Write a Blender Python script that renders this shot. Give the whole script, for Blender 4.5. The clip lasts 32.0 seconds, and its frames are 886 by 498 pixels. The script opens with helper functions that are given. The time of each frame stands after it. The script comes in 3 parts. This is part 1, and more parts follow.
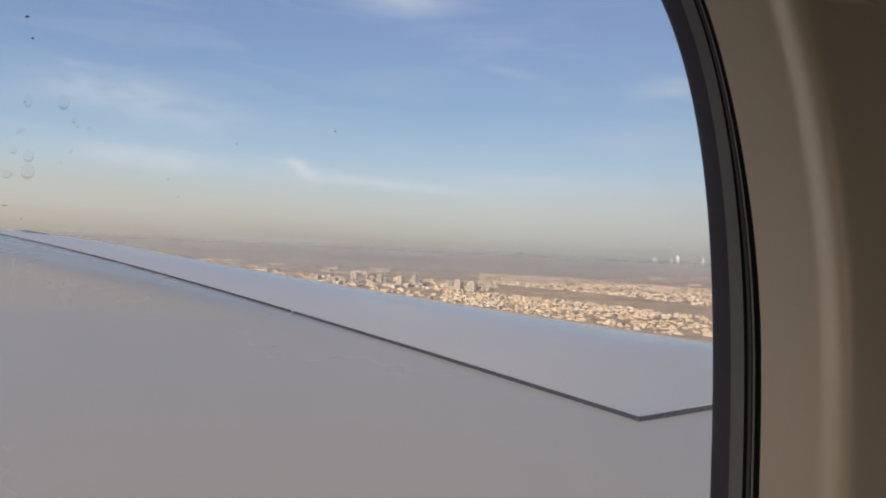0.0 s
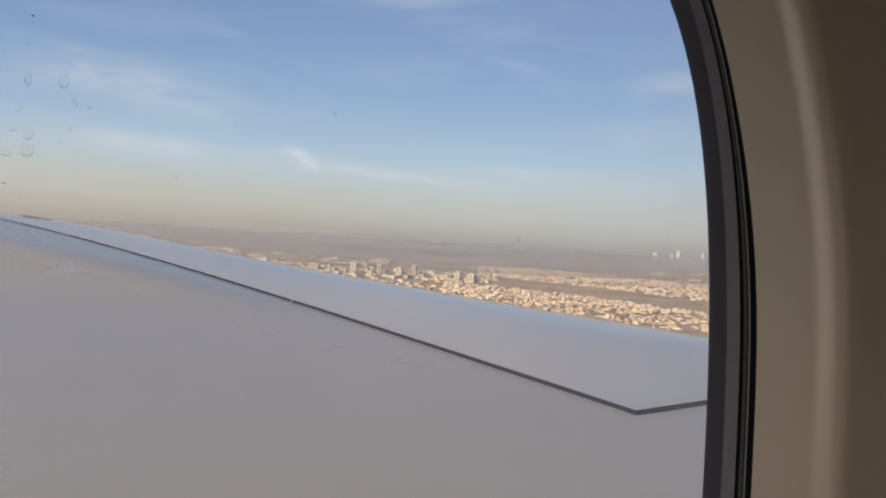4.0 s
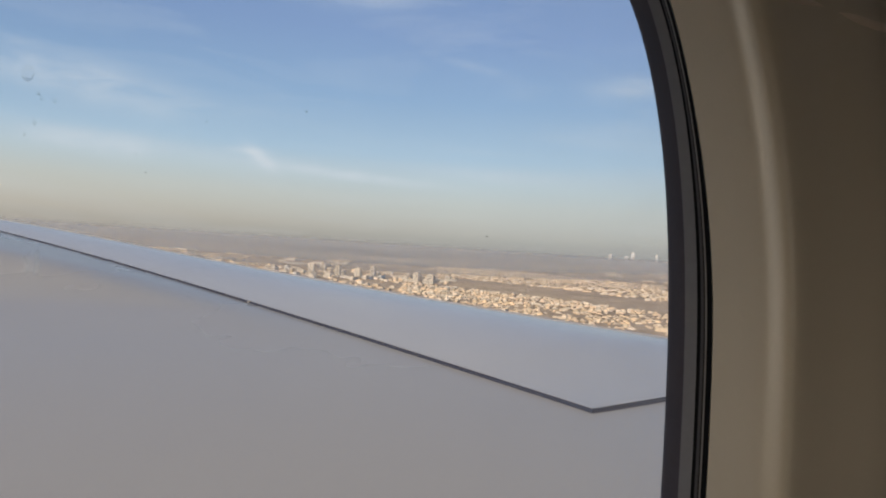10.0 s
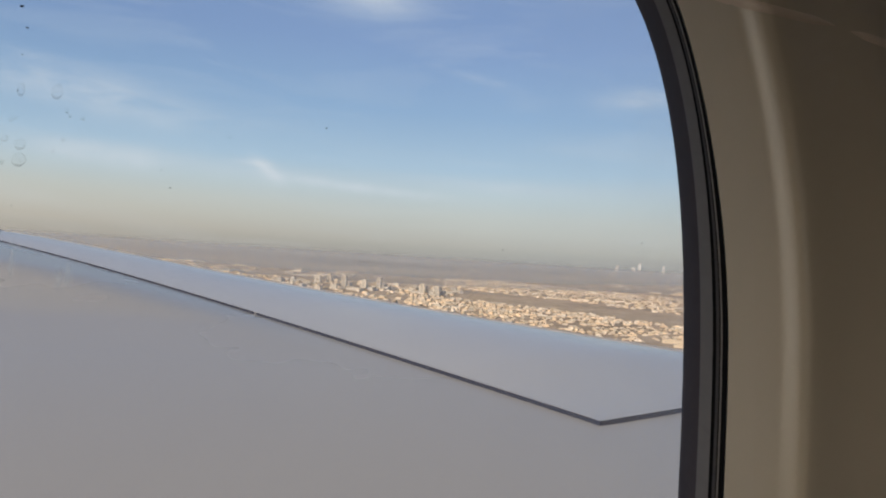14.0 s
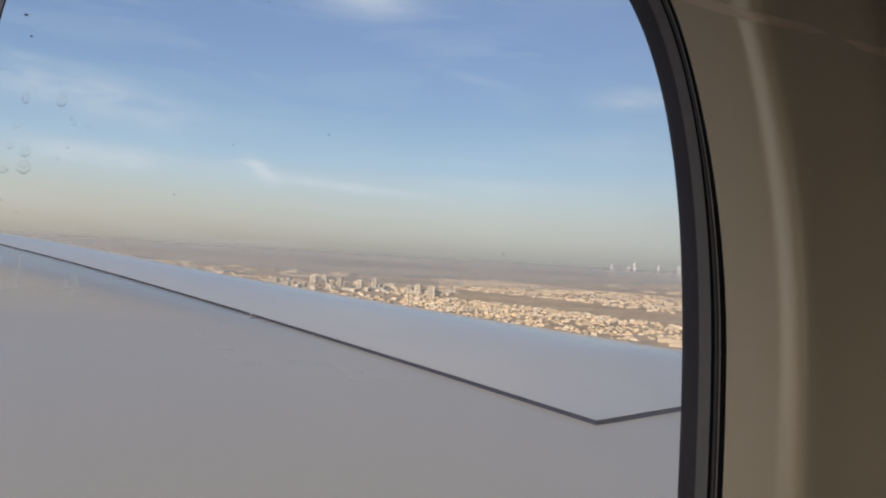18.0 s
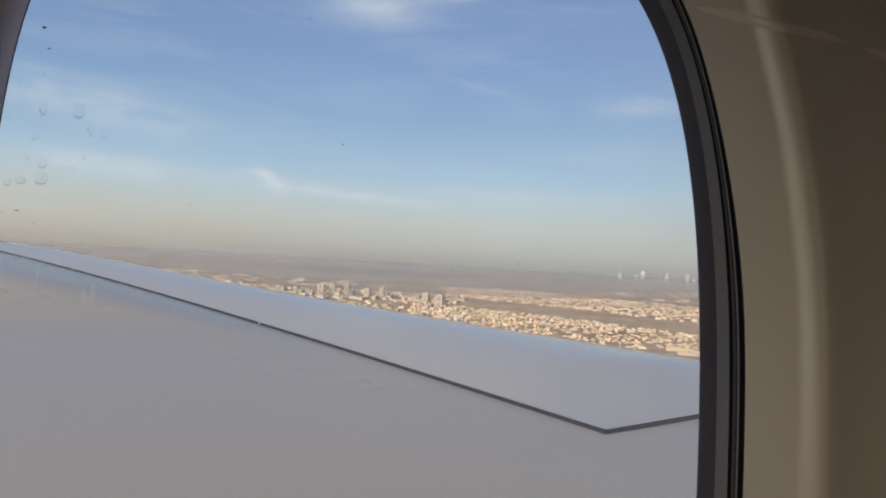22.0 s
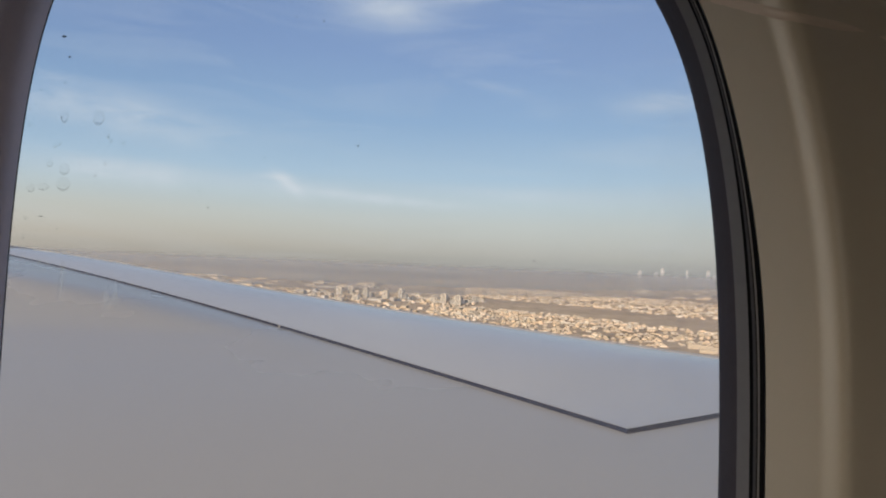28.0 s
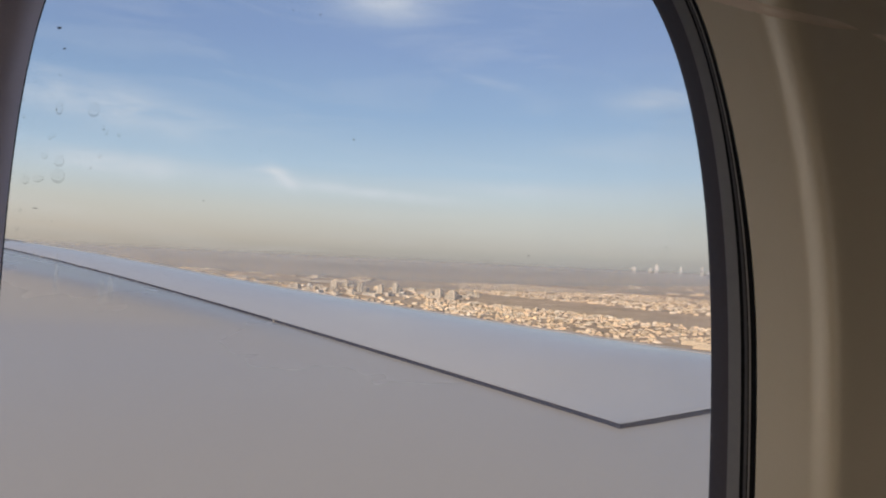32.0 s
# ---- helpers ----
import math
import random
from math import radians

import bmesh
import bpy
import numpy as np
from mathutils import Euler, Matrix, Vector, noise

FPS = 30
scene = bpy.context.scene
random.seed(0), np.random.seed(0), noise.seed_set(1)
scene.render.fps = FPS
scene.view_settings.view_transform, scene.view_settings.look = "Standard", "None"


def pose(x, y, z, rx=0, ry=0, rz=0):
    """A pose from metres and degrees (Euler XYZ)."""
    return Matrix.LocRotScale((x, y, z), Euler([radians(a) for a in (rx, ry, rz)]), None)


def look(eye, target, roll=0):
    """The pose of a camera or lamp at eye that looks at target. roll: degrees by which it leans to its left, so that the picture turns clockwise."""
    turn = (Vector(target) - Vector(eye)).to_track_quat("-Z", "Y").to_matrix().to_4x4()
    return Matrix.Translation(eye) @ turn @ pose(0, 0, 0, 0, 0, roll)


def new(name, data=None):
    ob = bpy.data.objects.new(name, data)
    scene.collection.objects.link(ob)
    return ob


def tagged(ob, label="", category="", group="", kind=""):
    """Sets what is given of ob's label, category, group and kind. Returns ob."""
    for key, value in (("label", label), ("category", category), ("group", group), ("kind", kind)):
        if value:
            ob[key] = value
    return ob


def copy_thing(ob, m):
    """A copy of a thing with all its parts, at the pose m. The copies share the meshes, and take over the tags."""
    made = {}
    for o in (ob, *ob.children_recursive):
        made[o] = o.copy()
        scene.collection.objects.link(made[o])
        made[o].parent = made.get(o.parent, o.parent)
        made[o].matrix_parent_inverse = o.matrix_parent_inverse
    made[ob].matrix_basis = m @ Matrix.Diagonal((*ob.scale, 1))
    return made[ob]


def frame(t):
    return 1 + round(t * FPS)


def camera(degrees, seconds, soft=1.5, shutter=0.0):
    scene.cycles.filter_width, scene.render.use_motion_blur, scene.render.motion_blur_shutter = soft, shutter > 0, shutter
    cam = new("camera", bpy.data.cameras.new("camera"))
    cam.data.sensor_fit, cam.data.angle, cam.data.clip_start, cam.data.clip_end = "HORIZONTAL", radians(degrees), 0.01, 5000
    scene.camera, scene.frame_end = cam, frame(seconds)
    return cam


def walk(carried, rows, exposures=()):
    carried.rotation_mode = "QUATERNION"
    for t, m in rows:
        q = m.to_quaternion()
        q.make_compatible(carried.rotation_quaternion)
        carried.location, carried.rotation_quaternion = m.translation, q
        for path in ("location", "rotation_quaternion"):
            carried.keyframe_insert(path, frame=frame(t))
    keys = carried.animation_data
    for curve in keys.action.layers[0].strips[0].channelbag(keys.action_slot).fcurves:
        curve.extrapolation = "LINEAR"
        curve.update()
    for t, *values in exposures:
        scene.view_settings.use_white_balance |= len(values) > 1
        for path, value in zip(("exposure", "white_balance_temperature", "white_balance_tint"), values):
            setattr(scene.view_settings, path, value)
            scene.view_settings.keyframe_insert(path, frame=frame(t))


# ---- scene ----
# The aeroplane is the frame of reference: x forward along the cabin, y outboard over the wing, z up.
cam = camera(68.1, 32.0, soft=2.0)
ROWS = [  # seconds, eye x, y, z, yaw, pitch, roll
    (0.0, 0.0149, -0.2283, 0.0028, -2.76, 0.47, -2.65),
    (0.5, 0.0146, -0.2285, 0.0029, -2.90, 0.39, -2.93),
    (1.0, 0.0146, -0.2284, 0.0025, -2.26, 0.28, -2.06),
    (1.5, 0.0153, -0.2276, 0.0018, -1.74, 0.19, -2.14),
    (2.0, 0.0156, -0.2279, 0.0006, -1.68, 0.04, -2.44),
    (2.5, 0.0160, -0.2267, 0.0009, -1.11, -0.04, -2.27),
    (3.0, 0.0149, -0.2285, 0.0006, -2.03, -0.09, -2.79),
    (3.5, 0.0147, -0.2290, 0.0006, -2.35, -0.18, -3.34),
    (5.5, 0.0214, -0.2251, -0.0038, -4.02, -0.33, -3.61),
    (6.0, 0.0214, -0.2247, -0.0034, -4.01, -0.27, -3.71),
    (6.5, 0.0204, -0.2259, -0.0034, -4.89, -0.04, -3.48),
    (7.0, 0.0176, -0.2281, -0.0037, -5.72, -0.04, -3.74),
    (7.5, 0.0164, -0.2288, -0.0032, -6.11, -0.09, -3.94),
    (8.0, 0.0158, -0.2303, -0.0033, -6.40, -0.11, -3.79),
    (8.5, 0.0143, -0.2306, -0.0024, -6.12, -0.24, -4.03),
    (9.0, 0.0128, -0.2318, -0.0019, -6.36, -0.29, -4.15),
    (9.5, 0.0123, -0.2328, -0.0019, -6.19, -0.34, -3.65),
    (10.0, 0.0109, -0.2343, -0.0024, -6.34, 0.06, -3.69),
    (10.5, 0.0099, -0.2364, -0.0024, -5.97, 0.14, -3.57),
    (11.0, 0.0080, -0.2377, -0.0016, -5.97, 0.45, -3.63),
    (11.5, 0.0072, -0.2379, -0.0017, -6.03, 0.60, -3.65),
    (12.0, 0.0072, -0.2379, -0.0017, -6.18, 0.80, -3.57),
    (12.5, 0.0068, -0.2382, -0.0023, -5.73, 0.94, -3.31),
    (13.0, 0.0066, -0.2380, -0.0021, -5.62, 1.03, -3.21),
    (13.5, 0.0061, -0.2388, -0.0023, -5.96, 1.18, -3.36),
    (14.0, 0.0055, -0.2389, -0.0019, -5.80, 1.03, -3.65),
    (14.5, 0.0052, -0.2393, -0.0015, -5.92, 0.95, -3.54),
    (16.5, 0.0037, -0.2405, -0.0011, -6.09, 1.09, -3.60),
    (17.0, 0.0035, -0.2403, -0.0008, -6.08, 1.06, -3.42),
    (17.5, 0.0035, -0.2424, -0.0000, -6.08, 1.04, -3.58),
    (18.0, 0.0023, -0.2422, 0.0000, -6.20, 1.06, -3.42),
    (18.5, 0.0027, -0.2433, -0.0003, -5.98, 1.20, -3.50),
    (19.0, 0.0013, -0.2423, 0.0001, -5.83, 1.31, -3.45),
    (19.5, 0.0007, -0.2420, -0.0008, -5.68, 1.48, -3.19),
    (20.0, 0.0003, -0.2424, -0.0003, -5.76, 1.56, -3.30),
    (20.5, -0.0007, -0.2415, -0.0001, -5.56, 1.59, -3.07),
    (21.0, 0.0015, -0.2439, -0.0004, -5.42, 1.74, -3.21),
    (21.5, -0.0006, -0.2424, 0.0005, -5.48, 1.76, -3.32),
    (22.0, -0.0008, -0.2415, 0.0003, -5.56, 1.75, -3.29),
    (22.5, -0.0010, -0.2431, 0.0003, -5.60, 1.69, -3.33),
    (23.0, -0.0008, -0.2434, 0.0001, -5.64, 1.67, -3.22),
    (23.5, -0.0013, -0.2427, -0.0001, -5.68, 1.71, -3.04),
    (24.0, -0.0009, -0.2431, -0.0001, -5.74, 1.74, -3.24),
    (24.5, -0.0012, -0.2429, -0.0002, -5.89, 1.69, -3.25),
    (25.0, -0.0010, -0.2434, 0.0000, -5.98, 1.58, -3.23),
    (25.5, -0.0008, -0.2434, -0.0004, -5.74, 1.49, -3.11),
    (27.5, -0.0003, -0.2421, -0.0010, -4.26, 1.68, -2.36),
    (28.0, 0.0000, -0.2424, -0.0006, -3.98, 1.74, -2.45),
    (28.5, -0.0004, -0.2417, -0.0008, -4.23, 1.82, -2.31),
    (29.0, -0.0002, -0.2418, -0.0006, -4.64, 1.86, -2.58),
    (29.5, 0.0001, -0.2429, -0.0005, -4.37, 1.69, -2.83),
    (30.0, -0.0002, -0.2425, 0.0001, -4.34, 1.58, -2.81),
    (30.5, 0.0007, -0.2432, -0.0002, -4.31, 1.54, -2.71),
    (31.0, 0.0000, -0.2429, -0.0000, -4.51, 1.35, -2.65),
    (31.5, 0.0005, -0.2443, -0.0009, -4.53, 1.29, -2.68),
    (32.0, -0.0002, -0.2435, -0.0010, -4.45, 1.33, -2.75),
]
walk(cam, [(t, pose(x, y, z, 90 + pitch, roll, yaw)) for t, x, y, z, yaw, pitch, roll in ROWS],
     [(0.0, 0.0, 6500, 10), (3.5, 0.0, 6500, 10), (7.0, 0.0, 6450, 8.5), (13.0, 0.0, 6400, 7), (25.0, 0.0, 6400, 7), (28.5, 0.0, 6440, 8), (31.0, 0.02, 6560, 10), (32.0, 0.03, 6600, 10)])

# ---- light ----
SUN_AZ, SUN_EL = radians(245), radians(23)      # clockwise from +y; low, from aft
to_sun = Vector((math.sin(SUN_AZ) * math.cos(SUN_EL), math.cos(SUN_AZ) * math.cos(SUN_EL), math.sin(SUN_EL)))
sun = new("sun", bpy.data.lights.new("sun", "SUN"))
sun.data.energy, sun.data.angle, sun.data.color = 4.0, radians(0.6), (1.0, 0.80, 0.58)
sun.matrix_world = look(to_sun * 50, (0, 0, 0))


class Nodes:
    """Short hand for building a node tree."""

    def __init__(self, tree):
        self.tree = tree
        tree.nodes.clear()

    def add(self, kind, **props):
        n = self.tree.nodes.new(kind)
        for key, value in props.items():
            setattr(n, key, value)
        return n

    def put(self, socket, value):
        if isinstance(value, bpy.types.NodeSocket):
            self.tree.links.new(value, socket)
        elif value is not None:
            socket.default_value = value

    def math(self, op, a, b=None, c=None, clamp=False):
        n = self.add("ShaderNodeMath", operation=op, use_clamp=clamp)
        for s, v in zip(n.inputs, (a, b, c)):
            self.put(s, v)
        return n.outputs[0]

    def ramp(self, fac, stops, interpolation="LINEAR"):
        n = self.add("ShaderNodeValToRGB")
        n.color_ramp.interpolation = interpolation
        e = n.color_ramp.elements
        while len(e) < len(stops):
            e.new(0.5)
        for el, (p, col) in zip(e, stops):
            el.position, el.color = p, (*col, 1) if len(col) == 3 else col
        self.put(n.inputs[0], fac)
        return n.outputs[0]

    def mix(self, fac, a, b, blend="MIX"):
        n = self.add("ShaderNodeMix", data_type="RGBA", blend_type=blend)
        self.put(n.inputs[0], fac)
        for s, v in ((n.inputs[6], a), (n.inputs[7], b)):
            self.put(s, (*v, 1) if isinstance(v, tuple) and len(v) == 3 else v)
        return n.outputs[2]

    def noise(self, vector, scale, detail=4.0, rough=0.55, distortion=0.0):
        n = self.add("ShaderNodeTexNoise")
        self.put(n.inputs["Vector"], vector)
        n.inputs["Scale"].default_value, n.inputs["Detail"].default_value = scale, detail
        n.inputs["Roughness"].default_value, n.inputs["Distortion"].default_value = rough, distortion
        return n.outputs[0]

    def mapping(self, vector, scale=(1, 1, 1), rotation=(0, 0, 0)):
        n = self.add("ShaderNodeMapping")
        self.put(n.inputs["Vector"], vector)
        n.inputs["Scale"].default_value, n.inputs["Rotation"].default_value = scale, rotation
        return n.outputs[0]


def lin(r, g, b):
    """Linear colour from 8-bit display values."""
    return tuple(((c / 255 + 0.055) / 1.055) ** 2.4 if c > 10 else c / 255 / 12.92 for c in (r, g, b))


world = bpy.data.worlds.new("sky")
scene.world = world
world.use_nodes = True
w = Nodes(world.node_tree)
geo = w.add("ShaderNodeTexCoord").outputs["Generated"]
sep = w.add("ShaderNodeSeparateXYZ")
w.put(sep.inputs[0], geo)
up = sep.outputs[2]
elev = w.math("MULTIPLY", w.math("ARCSINE", up), 180 / math.pi)
azim = w.math("MULTIPLY", w.math("ARCTAN2", sep.outputs[0], sep.outputs[1]), 180 / math.pi)
sky = w.add("ShaderNodeTexSky", sky_type="NISHITA", sun_disc=False)
sky.sun_elevation, sky.sun_rotation, sky.dust_density, sky.ozone_density = SUN_EL, SUN_AZ, 2.0, 2.0
clear = w.mix(1.0, sky.outputs[0], (0.13, 0.108, 0.085), "MULTIPLY")
low = w.ramp(w.math("DIVIDE", elev, 30.0), [      # dusty air near the ground, blue above; 30 degrees end to end
    (0.0, lin(163, 162, 159)), (0.03, lin(172, 171, 166)), (0.05, lin(182, 181, 175)), (0.09, lin(190, 192, 187)), (0.135, lin(193, 199, 197)),
    (0.19, lin(188, 202, 208)), (0.265, lin(172, 196, 216)), (0.42, lin(147, 176, 209)), (0.60, lin(134, 160, 201)),
    (0.78, lin(125, 150, 193)), (1.0, lin(117, 142, 184))])
warm = w.math("MULTIPLY", w.math("MULTIPLY_ADD", azim, -1 / 40, 0.35, clamp=True), w.math("MULTIPLY_ADD", elev, -1 / 6.5, 1.0, clamp=True))
low = w.mix(warm, low, w.mix(1.0, low, (1.075, 0.97, 0.86), "MULTIPLY"))
deep = w.math("MULTIPLY", w.math("MULTIPLY_ADD", azim, -1 / 30, -0.1, clamp=True), w.math("MULTIPLY_ADD", elev, 1 / 14, -0.2, clamp=True))      # sky darker and bluer towards the upper aft side
low = w.mix(deep, low, w.mix(1.0, low, (0.85, 0.87, 0.90), "MULTIPLY"))
# sky paler towards the forward side
forward_pale = w.math("MULTIPLY_ADD", azim, 1 / 26, -0.05, clamp=True)
low = w.mix(forward_pale, low, w.mix(1.0, low, (1.08, 1.06, 1.04), "MULTIPLY"))
colour = w.mix(w.math("MULTIPLY_ADD", elev, 1 / 40, -0.7, clamp=True), low, clear)
# thin cirrus: long streaks everywhere, denser where the clouds stand
flat = w.add("ShaderNodeCombineXYZ")
w.put(flat.inputs[0], azim)
w.put(flat.inputs[1], elev)
streak = w.noise(w.mapping(flat.outputs[0], (0.05, 0.32, 1), (0, 0, radians(-4))), 1.0, 6, 0.6, 0.8)
fine = w.noise(w.mapping(flat.outputs[0], (0.25, 0.8, 1), (0, 0, radians(-8))), 1.0, 5, 0.6, 0.6)
veil = w.math("MULTIPLY", w.math("MULTIPLY_ADD", streak, 3.2, -1.55, clamp=True), 0.22)
CLOUDS = [  # azimuth, elevation, half width, half height, slope, weight, softness
    (-1.9, 21.6, 4.2, 1.5, 0.0, 1.1, 0.7), (4.8, 22.7, 3.2, 0.4, 0.06, 0.6, 0.4), (-9.6, 6.6, 1.15, 0.62, -0.6, 1.35, 0.45), (-10.8, 7.2, 1.6, 0.3, 0.0, 0.6, 0.4), (-2.5, 5.9, 8.0, 0.5, -0.05, 1.0, 0.4),
    (-22.5, 11.0, 7.5, 1.2, -0.05, 0.75, 0.15), (-22.0, 6.5, 6.0, 0.9, 0.0, 0.95, 0.3), (8.8, 15.5, 2.6, 0.35, -0.2, 0.3, 0.1),
    (22.0, 14.3, 3.2, 0.75, 0.0, 0.85, 0.3), (-26.0, 12.9, 4.5, 0.35, -0.05, 0.3, 0.2), (12.0, 6.6, 9.0, 0.6, -0.03, 0.5, 0.3), (-19.0, 6.3, 1.2, 0.5, 0.0, 0.6, 0.4)]
cover = veil
for a, e, hw, hh, slope, weight, soft_ in CLOUDS:
    da = w.math("SUBTRACT", azim, a)
    de = w.math("MULTIPLY_ADD", da, -slope, w.math("SUBTRACT", elev, e))
    q = w.math("ADD", w.math("POWER", w.math("ABSOLUTE", w.math("DIVIDE", da, hw)), 2.0), w.math("POWER", w.math("ABSOLUTE", w.math("DIVIDE", de, hh)), 2.0))
    blob = w.math("POWER", 2.718, w.math("MULTIPLY", q, -1.0))
    shape = w.math("MULTIPLY", blob, w.math("MULTIPLY_ADD", fine, 2.2 * (1 - soft_), -0.55 + 1.05 * soft_, clamp=True))
    cover = w.math("MULTIPLY_ADD", shape, weight, cover)
colour = w.mix(w.math("MINIMUM", cover, 0.9), colour, lin(209, 216, 223))
back = w.add("ShaderNodeBackground")
w.put(back.inputs[0], colour)
back.inputs[1].default_value = 1.0
out = w.add("ShaderNodeOutputWorld")
w.tree.links.new(back.outputs[0], out.inputs[0])

# unseen lamps added at the closed far wall, as daylight on sidewall and seals
for x, power, aim in ((-4.82, 48.0, 1.5), (-4.42, 48.0, 1.5), (-4.02, 48.0, 1.5), (4.1, 15.0, -1.5)):
    lamp = new("window_daylight", bpy.data.lights.new("window_daylight", "AREA"))
    lamp.data.shape, lamp.data.size, lamp.data.size_y = "RECTANGLE", 0.3, 0.42
    lamp.data.energy, lamp.data.color = power, (1.0, 0.90, 0.80)
    lamp.matrix_world = look((x, -5.36, 0.24), (x + aim, 0, -0.1))


# ---- materials ----
def material(name, base, rough=0.6, metal=0.0, spread=0.12, grain=40.0, bump=0.0, stain=2.0, per_object=0.0, island=0.0, coat=0.0, tint=None, specular=0.5, wave=0.0):
    """A surface whose colour varies at two scales, with fine relief."""
    m = bpy.data.materials.new(name)
    m.use_nodes = True
    n = Nodes(m.node_tree)
    where = n.add("ShaderNodeTexCoord").outputs["Object"]
    small, large = n.noise(where, grain, 5, 0.6), n.noise(where, stain, 4, 0.6)
    value = n.math("ADD", n.math("MULTIPLY_ADD", small, spread, 1 - spread * 0.5 - spread * 0.5), n.math("MULTIPLY", large, spread))
    if per_object:
        value = n.math("MULTIPLY", value, n.math("MULTIPLY_ADD", n.add("ShaderNodeObjectInfo").outputs["Random"], per_object, 1 - per_object / 2))
    if island:
        value = n.math("MULTIPLY", value, n.math("MULTIPLY_ADD", n.add("ShaderNodeNewGeometry").outputs["Random Per Island"], island, 1 - island / 2))
    col = n.mix(1.0, base, value, "MULTIPLY")
    if tint:
        which = n.add("ShaderNodeNewGeometry").outputs["Random Per Island"] if island else n.add("ShaderNodeObjectInfo").outputs["Random"]
        col = n.mix(n.math("GREATER_THAN", n.math("FRACT", n.math("MULTIPLY", which, 7.3)), 0.62), col, n.mix(1.0, tint, value, "MULTIPLY"))
    p = n.add("ShaderNodeBsdfPrincipled")
    n.put(p.inputs["Base Color"], col)
    n.put(p.inputs["Roughness"], n.math("MULTIPLY_ADD", large, 0.12, rough - 0.06, clamp=True))
    p.inputs["Metallic"].default_value, p.inputs["Coat Weight"].default_value = metal, coat
    p.inputs["Specular IOR Level"].default_value = specular
    if bump:
        b = n.add("ShaderNodeBump")
        b.inputs["Strength"].default_value, b.inputs["Distance"].default_value = bump, 0.001
        n.put(b.inputs["Height"], small)
        n.put(p.inputs["Normal"], b.outputs[0])
    if wave:       # panels that are not quite flat: long shallow waves along the span
        b = n.add("ShaderNodeBump")
        b.inputs["Strength"].default_value, b.inputs["Distance"].default_value = wave, 0.045
        n.put(b.inputs["Height"], n.noise(n.mapping(where, (0.5, 1.0, 1.0), (0, 0, radians(38))), 0.38, 1.5, 0.4))
        n.put(p.inputs["Normal"], b.outputs[0])
    o = n.add("ShaderNodeOutputMaterial")
    n.tree.links.new(p.outputs[0], o.inputs[0])
    return m


WING = material("wing_paint", (0.404, 0.392, 0.373), 0.27, spread=0.04, grain=3.0, stain=0.35, specular=0.4)
SLAT = material("slat_paint", (0.572, 0.552, 0.513), 0.17, metal=0.2, spread=0.07, grain=3.0, stain=0.4, specular=0.5, wave=0.9)
LIP = material("pale_leading_edge", (0.50, 0.465, 0.425), 0.35, spread=0.05, grain=6.0, stain=0.8)
GAP = material("dark_sealant", (0.042, 0.048, 0.075), 0.8, spread=0.3, grain=12.0, stain=1.5, specular=0.08)
GAP_END = material("grey_sealant", (0.105, 0.098, 0.108), 0.8, spread=0.3, grain=12.0, stain=1.5, specular=0.08)
TIP_GREY = material("tip_grey", (0.36, 0.35, 0.36), 0.5, spread=0.2, grain=4.0, stain=0.5)
BRACKET = material("primer", (0.36, 0.35, 0.34), 0.6)
SEAL_OUT = material("outer_rubber_seal", (0.046, 0.039, 0.048), 0.85, spread=0.25, grain=300, bump=0.3, stain=20)
SEAL_MID = material("grey_rubber_seal", (0.140, 0.139, 0.148), 0.7, spread=0.2, grain=300, bump=0.3, stain=20)
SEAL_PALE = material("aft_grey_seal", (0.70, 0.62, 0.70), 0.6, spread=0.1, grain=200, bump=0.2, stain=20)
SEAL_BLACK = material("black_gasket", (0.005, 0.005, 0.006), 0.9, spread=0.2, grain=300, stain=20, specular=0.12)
SEAL_FOLD = material("dark_gasket_fold", (0.045, 0.042, 0.045), 0.75, spread=0.2, grain=300, stain=20)
SEAL_LINE = material("worn_gasket_lip", (0.16, 0.15, 0.14), 0.4, spread=0.25, grain=200, stain=20)
PLASTIC = material("cabin_plastic", (0.44, 0.385, 0.295), 0.37, spread=0.05, grain=900, stain=9, specular=0.6)
# paler plastic that paints the streak of light on the sidewall
LIGHT_STREAK = material("moulding", (0.59, 0.49, 0.395), 0.4, spread=0.1, grain=900, stain=30)
LINER = material("cabin_liner", (0.42, 0.37, 0.30), 0.8, spread=0.08, grain=300, bump=0.2, stain=5)
CARPET = material("carpet", (0.10, 0.10, 0.12), 0.95, spread=0.3, grain=400, stain=3)
DIRT = material("dirt", (0.03, 0.028, 0.025), 0.9, grain=2000, stain=500)
DIRT.node_tree.nodes["Principled BSDF"].inputs["Alpha"].default_value = 0.75
DUST = material("dust_speck", (0.08, 0.075, 0.07), 0.9, grain=2000, stain=500)
DUST.node_tree.nodes["Principled BSDF"].inputs["Alpha"].default_value = 0.34
DROP = material("dried_drop", (0.30, 0.30, 0.31), 0.6, grain=2000, stain=500)
DROP.node_tree.nodes["Principled BSDF"].inputs["Alpha"].default_value = 0.2
FILM = material("dried_film", (0.25, 0.25, 0.26), 0.6, grain=2000, stain=500)
FILM.node_tree.nodes["Principled BSDF"].inputs["Alpha"].default_value = 0.04
SKIN = material("fuselage_paint", (0.75, 0.75, 0.74), 0.35, spread=0.05, grain=8, stain=1)
STUCCO = material("villa_stucco", (0.80, 0.64, 0.45), 0.9, spread=0.15, grain=1.5, stain=0.15, per_object=0.8, tint=(0.78, 0.70, 0.59))
ROOF = material("villa_roof", (0.62, 0.51, 0.38), 0.9, spread=0.2, grain=1.5, stain=0.15, per_object=0.4)
